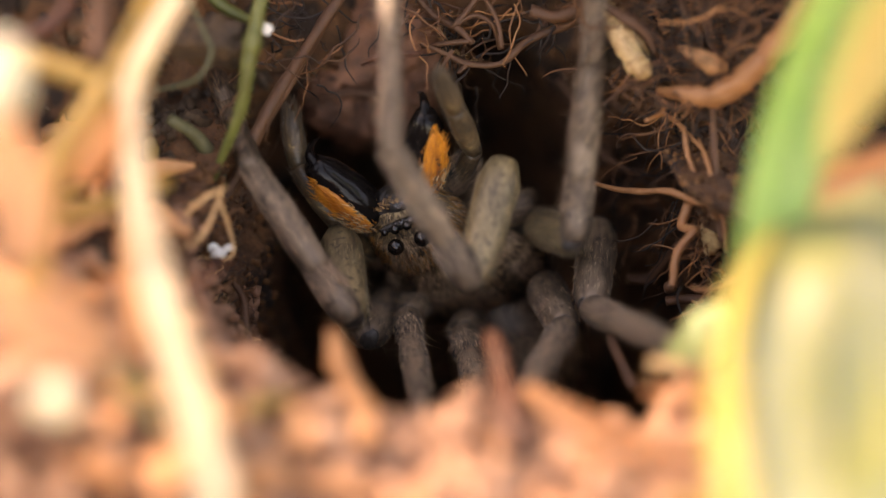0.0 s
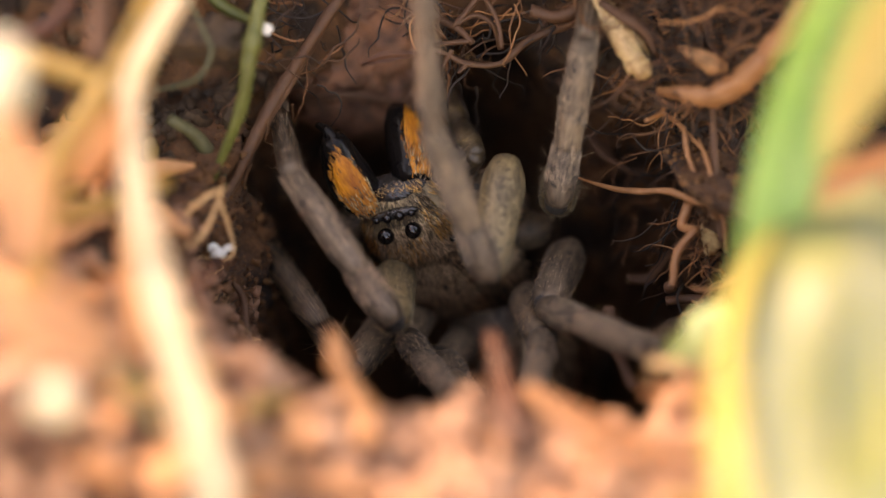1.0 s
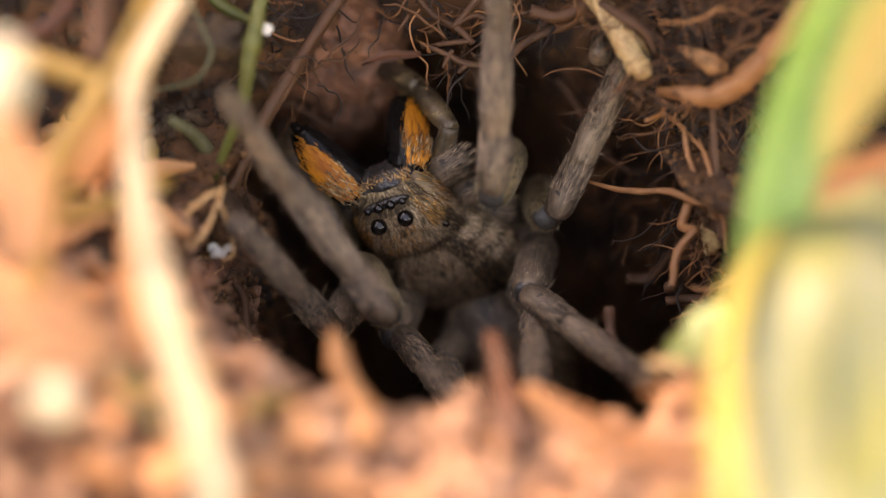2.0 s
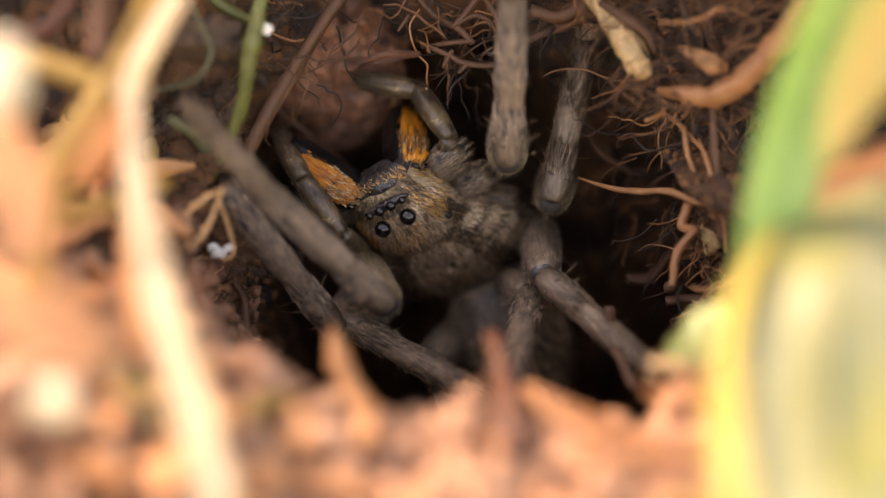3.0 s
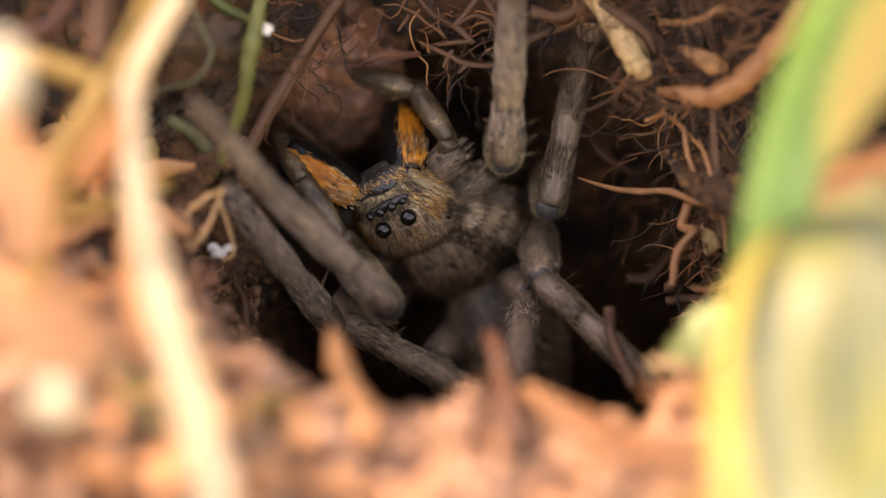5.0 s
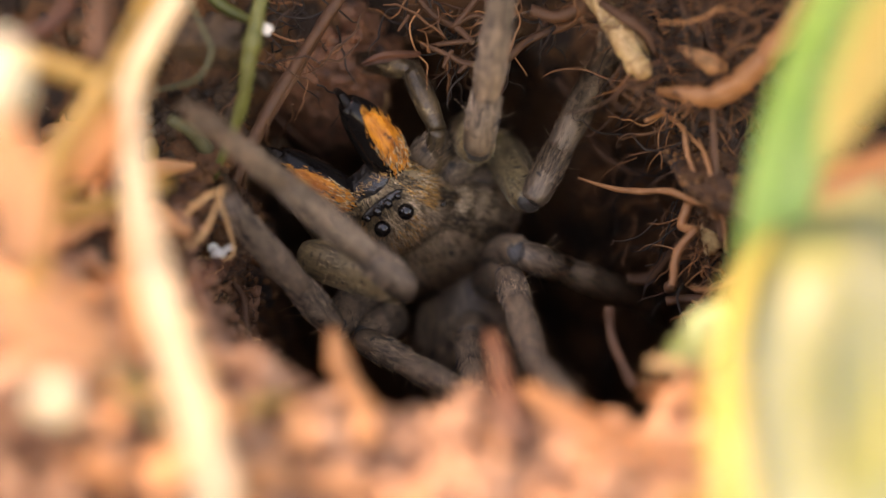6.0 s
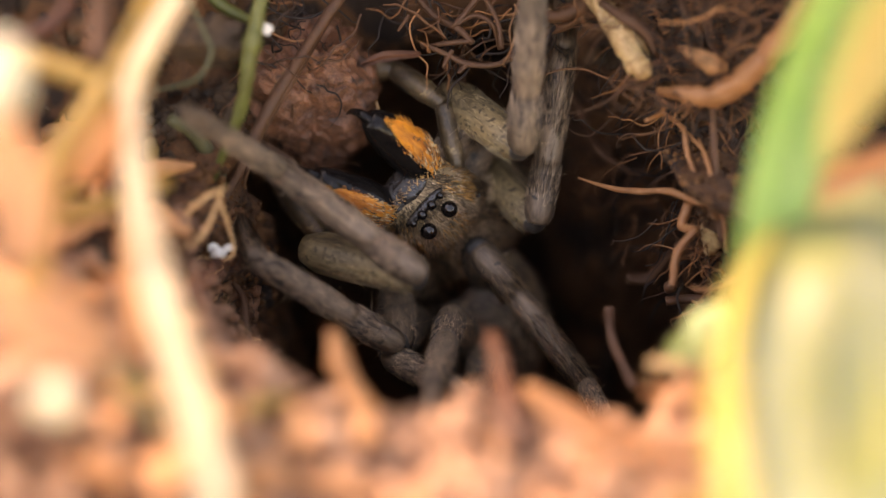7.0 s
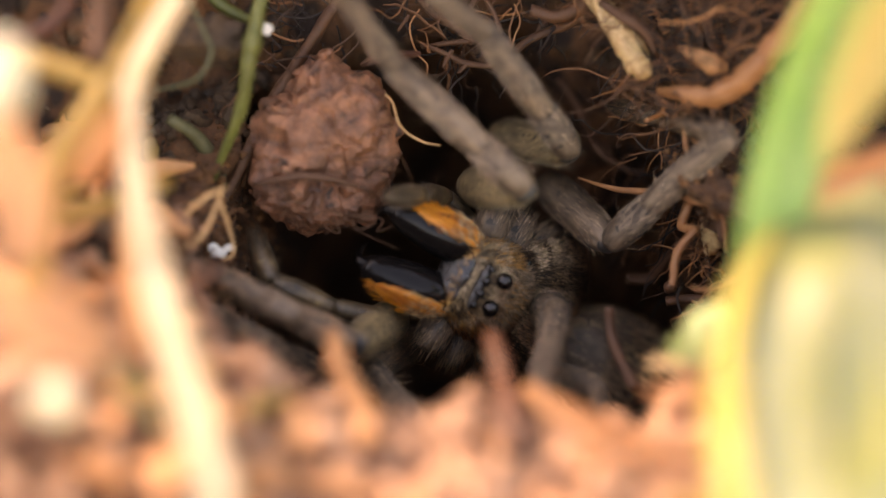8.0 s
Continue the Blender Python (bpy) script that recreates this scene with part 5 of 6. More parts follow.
    walk(leg_r4["femur"], keyed([(0, 0.00234, -0.00817, -0.00012, 120.5, -9.0, 157.1),
        (0.2, 0.00255, -0.00767, -0.00038, 115.3, -8.3, 156.5),
        (0.5, 0.00280, -0.00781, -0.00034, 114.9, -7.8, 156.2),
        (1, 0.00195, -0.00827, -0.00004, 119.6, -8.2, 156.9),
        (1.2, 0.00226, -0.00899, -0.00083, 116.4, -9.5, 158.1),
        (1.5, 0.00237, -0.01007, -0.00208, 122.9, -12.4, 161.4),
        (2.8, 0.00087, -0.00987, -0.00279, 122.7, -22.6, 170.4),
        (4.7, 0.00087, -0.00987, -0.00279, 122.7, -22.6, 170.4),
        (5.8, 0.00065, -0.00945, -0.00238, 124.6, -3.8, 159.2),
        (6, -0.00022, -0.00984, -0.00149, 138.7, 11.1, 137.9),
        (6.2, -0.00013, -0.00960, -0.00158, 130.8, 22.1, 140.6),
        (6.5, -0.00413, -0.01097, 0.00018, 17.7, -11.4, -16.8),
        (7, -0.00515, -0.01039, 0.00081, 11.9, -14.0, -16.7),
        (7.5, -0.00595, -0.01097, 0.00101, 16.1, -13.5, -17.5),
        (7.75, -0.00049, -0.00674, -0.00280, 119.6, -25.9, -155.9),
        (8, -0.00046, -0.00722, -0.00366, 117.1, -33.4, -149.0)]))
    walk(leg_r4["tibia"], keyed([(0, 0.00466, -0.00517, 0.00600, 105.8, 34.9, 117.0),
        (0.2, 0.00464, -0.00521, 0.00606, 104.8, 38.9, 110.9),
        (0.5, 0.00484, -0.00539, 0.00613, 100.9, 41.7, 105.9),
        (1, 0.00416, -0.00535, 0.00616, 116.7, 15.6, 136.4),
        (1.2, 0.00444, -0.00642, 0.00553, 118.9, 3.9, 146.7),
        (1.5, 0.00485, -0.00678, 0.00383, 109.2, -3.2, 152.9),
        (2.8, 0.00381, -0.00642, 0.00280, 109.1, 14.3, 137.7),
        (4.7, 0.00381, -0.00642, 0.00280, 109.1, 14.3, 137.7),
        (5.8, 0.00247, -0.00577, 0.00353, 119.3, -2.1, 157.7),
        (6, 0.00273, -0.00522, 0.00317, 110.8, 5.6, 155.2),
        (6.2, 0.00126, -0.00467, 0.00348, 108.0, 16.0, 158.1),
        (6.5, -0.00257, -0.00428, 0.00232, 97.0, 40.9, 126.3),
        (7, -0.00347, -0.00354, 0.00226, 103.2, 45.1, 130.4),
        (7.5, -0.00432, -0.00423, 0.00295, 90.7, 45.3, 123.3),
        (7.75, 0.00055, -0.00237, 0.00283, 83.2, 45.7, 120.6),
        (8, 0.00087, -0.00259, 0.00169, 77.8, 49.4, 114.2)]))
    walk(leg_r4["tip"], keyed([(0, 0.00460, 0.00054, 0.01334, 101.2, 11.0, 141.2),
        (0.2, 0.00484, 0.00091, 0.01306, 101.3, 10.3, 141.8),
        (0.5, 0.00486, 0.00093, 0.01295, 101.0, 12.6, 139.9),
        (1, 0.00542, -0.00078, 0.01416, 104.8, 7.2, 143.9),
        (1.2, 0.00644, -0.00236, 0.01366, 102.3, 3.0, 147.5),
        (1.5, 0.00668, -0.00428, 0.01260, 100.2, 1.4, 148.7),
        (2.8, 0.00426, -0.00272, 0.01132, 93.3, 6.2, 144.8),
        (4.7, 0.00426, -0.00272, 0.01132, 93.3, 6.2, 144.8),
        (5.8, 0.00446, -0.00167, 0.01164, 115.5, -10.8, 165.2),
        (6, 0.00334, -0.00186, 0.01183, 118.3, -15.5, 173.5),
        (6.2, 0.00007, -0.00110, 0.01198, 115.9, 3.9, 169.5),
        (6.5, -0.00523, 0.00127, 0.00930, 88.5, 30.1, 143.9),
        (7, -0.00601, 0.00272, 0.00865, 93.1, 35.4, 144.4),
        (7.5, -0.00785, 0.00136, 0.00948, 83.9, 40.7, 132.6),
        (7.75, -0.00375, 0.00276, 0.00928, 86.2, 41.3, 132.4),
        (8, -0.00375, 0.00290, 0.00760, 81.0, 45.5, 127.2)]))
    walk(leg_l1["femur"], keyed([(0, -0.00361, 0.00164, -0.00212, 103.2, 2.6, 148.0),
        (0.2, -0.00320, 0.00147, -0.00237, 104.4, 4.8, 146.3),
        (0.35, -0.00312, 0.00014, -0.00106, 103.8, -15.5, 162.5),
        (0.5, -0.00342, -0.00236, 0.00053, 95.1, -31.8, 178.9),
        (0.7, -0.00393, -0.00259, 0.00064, 92.0, -35.2, -173.7),
        (1, -0.00241, -0.00230, -0.00039, 118.1, 7.6, 143.6),
        (1.2, -0.00229, -0.00256, -0.00043, 121.6, 8.8, 142.5),
        (1.5, -0.00269, -0.00020, 0.00137, 72.5, -33.4, -173.5),
        (1.7, -0.00314, -0.00129, 0.00036, 96.2, -23.7, 173.3),
        (2.8, -0.00356, -0.00182, -0.00030, 116.5, -21.0, 168.8),
        (4.7, -0.00356, -0.00182, -0.00030, 116.5, -21.0, 168.8),
        (5.8, -0.00458, 0.00198, 0.00021, 69.7, -36.6, -165.5),
        (6, -0.00478, 0.00187, -0.00036, 73.6, -34.7, -164.5),
        (6.2, -0.00544, 0.00187, -0.00156, 76.1, -27.9, -158.6),
        (6.5, -0.00550, 0.00233, -0.00243, 81.3, -25.5, -163.4),
        (7, -0.00585, 0.00354, -0.00280, 78.0, -26.8, -167.1),
        (7.5, -0.00594, 0.00145, -0.00216, 92.5, -15.0, -175.3),
        (7.75, -0.00415, 0.00049, -0.00450, 38.1, 44.0, 54.1),
        (8, -0.00356, -0.00024, -0.00573, 38.0, 44.1, 49.1)]))
    walk(leg_l1["tibia"], keyed([(0, -0.00301, 0.00320, 0.00488, -50.2, 16.0, -17.0),
        (0.2, -0.00269, 0.00328, 0.00458, -49.6, 18.1, -15.2),
        (0.35, -0.00082, 0.00121, 0.00568, -46.8, 25.9, -7.7),
        (0.5, 0.00037, -0.00180, 0.00663, -41.0, 35.4, 3.7),
        (0.7, 0.00016, -0.00189, 0.00652, -23.8, 35.2, 6.3),
        (1, -0.00107, 0.00093, 0.00591, -46.9, 19.9, -12.3),
        (1.2, -0.00074, 0.00101, 0.00562, -45.6, 23.3, -8.8),
        (1.5, 0.00131, -0.00193, 0.00710, -6.1, 25.3, -4.8),
        (1.7, -0.00019, -0.00086, 0.00691, -24.6, 22.9, -7.6),
        (2.8, -0.00067, 0.00088, 0.00571, -15.3, 29.8, -1.3),
        (4.7, -0.00067, 0.00088, 0.00571, -15.3, 29.8, -1.3),
        (5.8, -0.00005, 0.00057, 0.00563, -15.6, 22.6, -3.6),
        (6, -0.00044, 0.00097, 0.00532, -22.6, 19.6, -2.6),
        (6.2, -0.00177, 0.00145, 0.00462, -25.1, 9.6, 1.8),
        (6.5, -0.00225, 0.00216, 0.00399, -36.4, 6.5, -1.5),
        (7, -0.00242, 0.00279, 0.00349, -55.6, 8.2, -1.5),
        (7.5, -0.00410, 0.00192, 0.00478, -26.4, 1.0, -6.2),
        (7.75, -0.00693, 0.00632, -0.00130, -26.2, 2.3, 2.0),
        (8, -0.00583, 0.00580, -0.00255, -52.0, 1.2, 0.9)]))
    walk(leg_l1["tip"], keyed([(0, -0.00315, 0.00947, -0.00198, -98.6, 8.1, -23.6),
        (0.2, -0.00324, 0.00967, -0.00215, -97.8, 9.1, -22.8),
        (0.35, -0.00290, 0.00792, -0.00042, -12.8, 11.0, -21.3),
        (0.5, -0.00360, 0.00498, 0.00165, -5.3, 15.3, -17.6),
        (0.7, -0.00292, 0.00633, 0.00345, -0.6, 21.0, -11.2),
        (1, -0.00198, 0.00763, -0.00047, -103.1, 4.1, -26.6),
        (1.2, -0.00235, 0.00784, -0.00047, -107.2, -3.9, -33.3),
        (1.5, 0.00167, 0.00732, 0.00621, -83.9, 19.3, -11.6),
        (1.7, -0.00056, 0.00772, 0.00335, 5.2, 21.6, -9.2),
        (2.8, -0.00169, 0.00987, 0.00358, -0.2, 25.6, -6.3),
        (4.7, -0.00169, 0.00987, 0.00358, -0.2, 25.6, -6.3),
        (5.8, -0.00045, 0.00957, 0.00333, 2.5, 20.5, -5.7),
        (6, -0.00124, 0.00960, 0.00195, -2.3, 21.7, -0.5),
        (6.2, -0.00269, 0.00985, 0.00073, 0.9, 12.1, 4.1),
        (6.5, -0.00267, 0.00966, -0.00149, 2.9, 11.7, 3.0),
        (7, -0.00338, 0.00807, -0.00411, -5.0, 12.5, 1.6),
        (7.5, -0.00327, 0.01020, 0.00064, -5.3, 1.8, -5.6),
        (7.75, -0.00738, 0.01465, -0.00541, 9.9, -0.3, -0.3),
        (8, -0.00608, 0.01152, -0.00988, 4.1, 2.0, 1.5)]))
    walk(leg_l2["femur"], keyed([(0, -0.00489, -0.00491, -0.00224, 109.9, 33.6, 118.8),
        (0.5, -0.00504, -0.00506, -0.00188, 104.6, 38.3, 111.8),
        (1, -0.00448, -0.00515, -0.00015, 98.3, 34.8, 114.3),
        (1.2, -0.00425, -0.00545, -0.00097, 122.2, 5.3, 145.5),
        (1.5, -0.00447, -0.00420, -0.00163, 111.7, 1.6, 148.6),
        (1.7, -0.00480, -0.00460, -0.00129, 112.2, 17.2, 133.8),
        (2.8, -0.00542, -0.00462, -0.00112, 113.2, 31.8, 118.7),
        (4.7, -0.00542, -0.00462, -0.00112, 113.2, 31.8, 118.7),
        (5.8, -0.00523, -0.00441, -0.00165, 108.2, 35.4, 119.4),
        (6, -0.00524, -0.00476, -0.00165, 102.8, 41.8, 111.4),
        (6.2, -0.00416, -0.00554, -0.00209, 114.2, 26.0, 146.9),
        (6.5, -0.00422, -0.00511, -0.00231, 110.9, 31.5, 142.0),
        (7, -0.00506, -0.00475, -0.00224, 117.2, 31.1, 149.0),
        (7.5, -0.00719, -0.00464, -0.00266, 39.0, 41.3, 34.4),
        (7.75, -0.00657, -0.00254, -0.00747, 36.6, 40.0, 44.7),
        (8, -0.00595, -0.00311, -0.00861, 36.6, 42.7, 46.1)]))
    walk(leg_l2["tibia"], keyed([(0, -0.00454, -0.00045, 0.00340, -109.4, 20.3, -13.2),
        (0.5, -0.00496, -0.00037, 0.00359, -77.5, 17.0, -16.2),
        (1, -0.00520, -0.00101, 0.00569, -79.2, 20.3, -11.9),
        (1.2, -0.00254, -0.00197, 0.00510, -19.5, 33.6, 3.9),
        (1.5, -0.00324, -0.00183, 0.00505, -4.4, 31.3, 3.2),
        (1.7, -0.00421, -0.00130, 0.00508, -1.0, 29.3, 0.3),
        (2.8, -0.00460, -0.00020, 0.00450, -24.0, 23.8, -8.3),
        (4.7, -0.00460, -0.00020, 0.00450, -24.0, 23.8, -8.3),
        (5.8, -0.00522, 0.00015, 0.00392, -21.8, 17.1, -9.0),
        (6, -0.00546, 0.00018, 0.00359, -20.0, 13.0, -8.8),
        (6.2, -0.00496, -0.00150, 0.00381, -46.8, 12.2, 4.3),
        (6.5, -0.00541, -0.00092, 0.00343, -34.4, 12.0, 3.3),
        (7, -0.00620, -0.00023, 0.00325, -33.3, 12.6, 1.7),
        (7.5, -0.00789, 0.00167, 0.00074, -15.5, -8.9, -13.8),
        (7.75, -0.00868, 0.00351, -0.00418, -1.5, 1.7, 1.4),
        (8, -0.00810, 0.00299, -0.00545, -8.0, -1.2, -1.0)]))
    walk(leg_l2["tip"], keyed([(0, -0.00820, -0.00276, -0.00483, -110.8, 26.4, -7.2),
        (0.5, -0.00694, 0.00231, -0.00509, -106.9, 16.4, -16.7),
        (1, -0.00795, 0.00135, -0.00287, -104.7, 12.2, -19.5),
        (1.2, -0.00485, 0.00667, 0.00252, -109.5, 10.2, -21.3),
        (1.5, -0.00412, 0.00741, 0.00444, -117.1, 0.4, -29.6),
        (1.7, -0.00434, 0.00800, 0.00493, -113.6, 15.2, -15.9),
        (2.8, -0.00489, 0.00843, 0.00105, -114.2, 15.3, -16.7),
        (4.7, -0.00489, 0.00843, 0.00105, -114.2, 15.3, -16.7),
        (5.8, -0.00486, 0.00884, 0.00062, -119.5, 2.7, -21.8),
        (6, -0.00484, 0.00892, 0.00048, -119.7, -3.5, -22.9),
        (6.2, -0.00686, 0.00475, -0.00281, -116.7, -5.3, -11.7),
        (6.5, -0.00695, 0.00667, -0.00171, -115.3, -9.5, -15.1),
        (7, -0.00754, 0.00750, -0.00174, -115.9, -10.8, -14.4),
        (7.5, -0.00538, 0.01028, -0.00171, -123.0, -22.7, -25.4),
        (7.75, -0.00892, 0.01281, -0.00442, 15.4, 1.2, 1.0),
        (8, -0.00792, 0.01220, -0.00674, 13.4, -2.0, -1.5)]))
    walk(leg_l3["femur"], keyed([(0, -0.00404, -0.00730, -0.00374, 113.9, 35.2, 116.6),
        (0.5, -0.00459, -0.00783, -0.00294, 122.1, 26.0, 127.6),
        (1, -0.00380, -0.00792, -0.00309, 112.8, 25.9, 125.9),
        (1.5, -0.00214, -0.00748, -0.00270, 111.0, 1.5, 148.6),
        (2.8, -0.00476, -0.00588, -0.00159, 96.0, 44.1, 95.6),
        (4.7, -0.00476, -0.00588, -0.00159, 96.0, 44.1, 95.6),
        (6, -0.00479, -0.00704, -0.00090, 84.6, 49.1, 84.8),
        (6.5, -0.00434, -0.00699, -0.00163, 73.7, 49.9, 87.8),
        (7, -0.00525, -0.00661, -0.00140, 85.5, 54.5, 102.0),
        (7.5, -0.00661, -0.00733, -0.00064, 68.3, 52.9, 78.7),
        (7.75, -0.00446, -0.00465, -0.00629, 31.6, 38.4, 41.7),
        (8, -0.00413, -0.00506, -0.00741, 29.5, 40.5, 41.8)]))
    walk(leg_l3["tibia"], keyed([(0, -0.00313, -0.00260, 0.00164, 116.0, 1.4, 148.9),
        (0.5, -0.00319, -0.00338, 0.00254, 119.9, -14.2, 161.4),
        (1, -0.00324, -0.00393, 0.00287, 111.8, -24.5, 172.5),
        (1.5, -0.00096, -0.00519, 0.00402, 109.4, -16.7, 165.6),
        (2.8, -0.00450, -0.00085, 0.00356, 55.4, -39.3, -166.7),
        (4.7, -0.00450, -0.00085, 0.00356, 55.4, -39.3, -166.7),
        (6, -0.00497, -0.00159, 0.00380, 80.0, -29.1, -172.2),
        (6.5, -0.00615, -0.00163, 0.00283, 94.4, -15.4, -173.7),
        (7, -0.00702, -0.00102, 0.00277, 104.1, -16.0, -175.8),
        (7.5, -0.00817, -0.00157, 0.00339, 104.5, -7.3, 178.5),
        (7.75, -0.00678, 0.00149, -0.00333, 109.1, 9.9, 171.5),
        (8, -0.00660, 0.00115, -0.00471, 108.7, 15.2, 167.8)]))
    walk(leg_l3["tip"], keyed([(0, -0.00120, 0.00100, 0.00999, 100.7, 8.8, 143.0),
        (0.5, 0.00016, 0.00038, 0.01036, 106.0, 6.7, 144.7),
        (1, 0.00077, -0.00098, 0.01073, 98.7, -0.5, 150.5),
        (1.5, 0.00225, -0.00281, 0.01243, 107.5, 1.3, 148.9),
        (2.8, 0.00143, -0.00487, 0.00949, 98.9, -4.2, 153.5),
        (4.7, 0.00143, -0.00487, 0.00949, 98.9, -4.2, 153.5),
        (6, -0.00034, -0.00258, 0.01181, 102.9, 8.0, 153.2),
        (6.5, -0.00379, -0.00064, 0.01177, 102.0, 23.5, 151.6),
        (7, -0.00470, 0.00142, 0.01144, 107.6, 27.1, 152.8),
        (7.5, -0.00697, 0.00073, 0.01232, 99.3, 30.5, 146.6),
        (7.75, -0.00784, 0.00472, 0.00533, 105.1, 30.0, 151.1),
        (8, -0.00822, 0.00455, 0.00379, 110.8, 31.6, 151.3)]))
    walk(leg_l4["femur"], keyed([(0, -0.00328, -0.01058, -0.00256, 136.1, 15.0, 148.1),
        (0.5, -0.00320, -0.01049, -0.00250, 121.3, 27.5, 126.0),
        (1, -0.00275, -0.01111, -0.00205, 103.5, 39.1, 107.1),
        (1.5, -0.00173, -0.01189, -0.00227, 108.2, 33.1, 114.0),
        (2.8, -0.00311, -0.01121, -0.00173, 105.1, 37.7, 109.5),
        (4.7, -0.00311, -0.01121, -0.00173, 105.1, 37.7, 109.5),
        (6, -0.00204, -0.01190, -0.00153, 130.1, 20.9, 148.9),
        (6.5, -0.00215, -0.01198, -0.00232, 108.4, 35.8, 135.8),
        (7, -0.00316, -0.01170, -0.00153, 113.3, 40.6, 137.7),
        (7.5, -0.00498, -0.01251, -0.00066, 103.8, 44.2, 126.0),
        (7.75, -0.00140, -0.01044, -0.00460, 120.0, 24.5, 157.5),
        (8, -0.00143, -0.01103, -0.00546, 121.6, 32.1, 150.6)]))
    walk(leg_l4["tibia"], keyed([(0, -0.00164, -0.00550, 0.00227, 117.7, -1.7, 151.3),
        (0.5, -0.00185, -0.00599, 0.00295, 124.4, 3.0, 147.7),
        (1, -0.00244, -0.00640, 0.00339, 116.8, -18.6, 166.4),
        (1.5, -0.00121, -0.00756, 0.00345, 111.8, -22.9, 172.3),
        (2.8, -0.00276, -0.00658, 0.00376, 112.0, -19.5, 167.3),
        (4.7, -0.00276, -0.00658, 0.00376, 112.0, -19.5, 167.3),
        (6, -0.00133, -0.00691, 0.00362, 109.2, 12.3, 149.5),
        (6.5, -0.00344, -0.00757, 0.00323, 110.4, 30.9, 142.9),
        (7, -0.00443, -0.00669, 0.00349, 115.7, 35.2, 144.6),
        (7.5, -0.00645, -0.00756, 0.00436, 107.5, 39.7, 134.3),
        (7.75, -0.00241, -0.00612, 0.00107, 120.7, -14.0, -168.0),
        (8, -0.00243, -0.00614, -0.00026, 122.3, -7.5, -174.1)]))
    walk(leg_l4["tip"], keyed([(0, 0.00065, -0.00181, 0.01049, 105.7, 9.4, 142.6),
        (0.5, 0.00063, -0.00134, 0.01061, 110.6, 9.4, 142.6),
        (1, 0.00112, -0.00295, 0.01126, 109.1, 3.7, 146.9),
        (1.5, 0.00258, -0.00458, 0.01141, 107.2, 1.6, 148.6),
        (2.8, 0.00082, -0.00382, 0.01189, 113.8, 1.7, 148.6),
        (4.7, 0.00082, -0.00382, 0.01189, 113.8, 1.7, 148.6),
        (6, -0.00139, -0.00333, 0.01220, 112.1, 14.8, 147.2),
        (6.5, -0.00505, -0.00228, 0.01071, 107.1, 27.8, 146.8),
        (7, -0.00602, -0.00060, 0.01034, 112.6, 31.8, 148.3),
        (7.5, -0.00841, -0.00156, 0.01119, 105.1, 36.7, 138.8),
        (7.75, -0.00151, -0.00107, 0.00883, 84.1, 35.1, 143.9),
        (8, -0.00192, -0.00109, 0.00753, 84.3, 37.9, 142.6)]))
    walk(palp_r["femur"], keyed([(0, 0.00221, -0.00105, -0.00275, 2.6, -31.2, -58.2),
        (0.2, 0.00217, -0.00079, -0.00318, 5.1, -31.4, -58.5),
        (0.5, 0.00269, -0.00106, -0.00337, 8.7, -32.9, -60.3),
        (0.7, 0.00237, -0.00083, -0.00315, 9.4, -32.7, -62.6),
        (1, 0.00195, -0.00193, -0.00322, 6.8, -31.5, -60.9),
        (1.2, 0.00209, -0.00195, -0.00277, -6.6, -19.1, -46.9),
        (1.5, 0.00279, -0.00052, -0.00233, -15.7, -5.9, -35.3),
        (1.7, 0.00219, -0.00066, -0.00273, -23.0, -8.8, -38.0),
        (2.8, 0.00162, -0.00156, -0.00291, -6.6, -18.1, -45.9),
        (4.7, 0.00162, -0.00156, -0.00291, -6.6, -18.1, -45.9),
        (5.8, 0.00161, -0.00165, -0.00313, 3.1, -20.8, -42.6),
        (6, 0.00205, -0.00160, -0.00249, -5.8, -24.4, -42.4),
        (6.5, 0.00279, -0.00108, -0.00246, -24.9, -26.6, -31.8),
        (7, 0.00256, -0.00031, -0.00180, -51.9, -25.1, -25.4),
        (7.5, 0.00238, -0.00183, -0.00231, -20.0, -27.4, -30.0),
        (7.75, 0.00214, -0.00222, -0.00401, -26.0, -18.2, -16.1),
        (8, 0.00216, -0.00229, -0.00426, -26.1, -16.1, -13.1)]))
    walk(palp_r["tibia"], keyed([(0, 0.00514, 0.00086, -0.00262, -1.7, 9.6, -22.4),
        (0.2, 0.00506, 0.00117, -0.00291, -2.0, 13.1, -19.5),
        (0.5, 0.00556, 0.00090, -0.00293, -2.5, 6.0, -25.3),
        (0.7, 0.00529, 0.00104, -0.00267, -59.2, 15.6, -16.4),
        (1, 0.00488, -0.00005, -0.00286, -107.8, 16.3, -15.8),
        (1.2, 0.00472, 0.00033, -0.00315, -108.0, 11.1, -20.5),
        (1.5, 0.00482, 0.00218, -0.00328, -81.5, 22.3, -8.4),
        (1.7, 0.00434, 0.00174, -0.00409, -84.3, 27.5, -2.1),
        (2.8, 0.00420, 0.00077, -0.00330, -76.6, 20.7, -11.6),
        (4.7, 0.00420, 0.00077, -0.00330, -76.6, 20.7, -11.6),
        (5.8, 0.00393, 0.00097, -0.00296, -62.2, 7.2, -17.9),
        (6, 0.00451, 0.00087, -0.00281, -66.0, 0.1, -20.0),
        (6.5, 0.00503, 0.00127, -0.00378, -87.9, -0.9, -7.7),
        (7, 0.00454, 0.00114, -0.00429, -83.5, 9.2, -0.7),
        (7.5, 0.00450, 0.00074, -0.00337, -104.2, 2.1, -5.4),
        (7.75, 0.00347, 0.00067, -0.00547, 19.9, 34.1, 34.7),
        (8, 0.00329, 0.00068, -0.00574, 18.5, 18.0, 14.7)]))
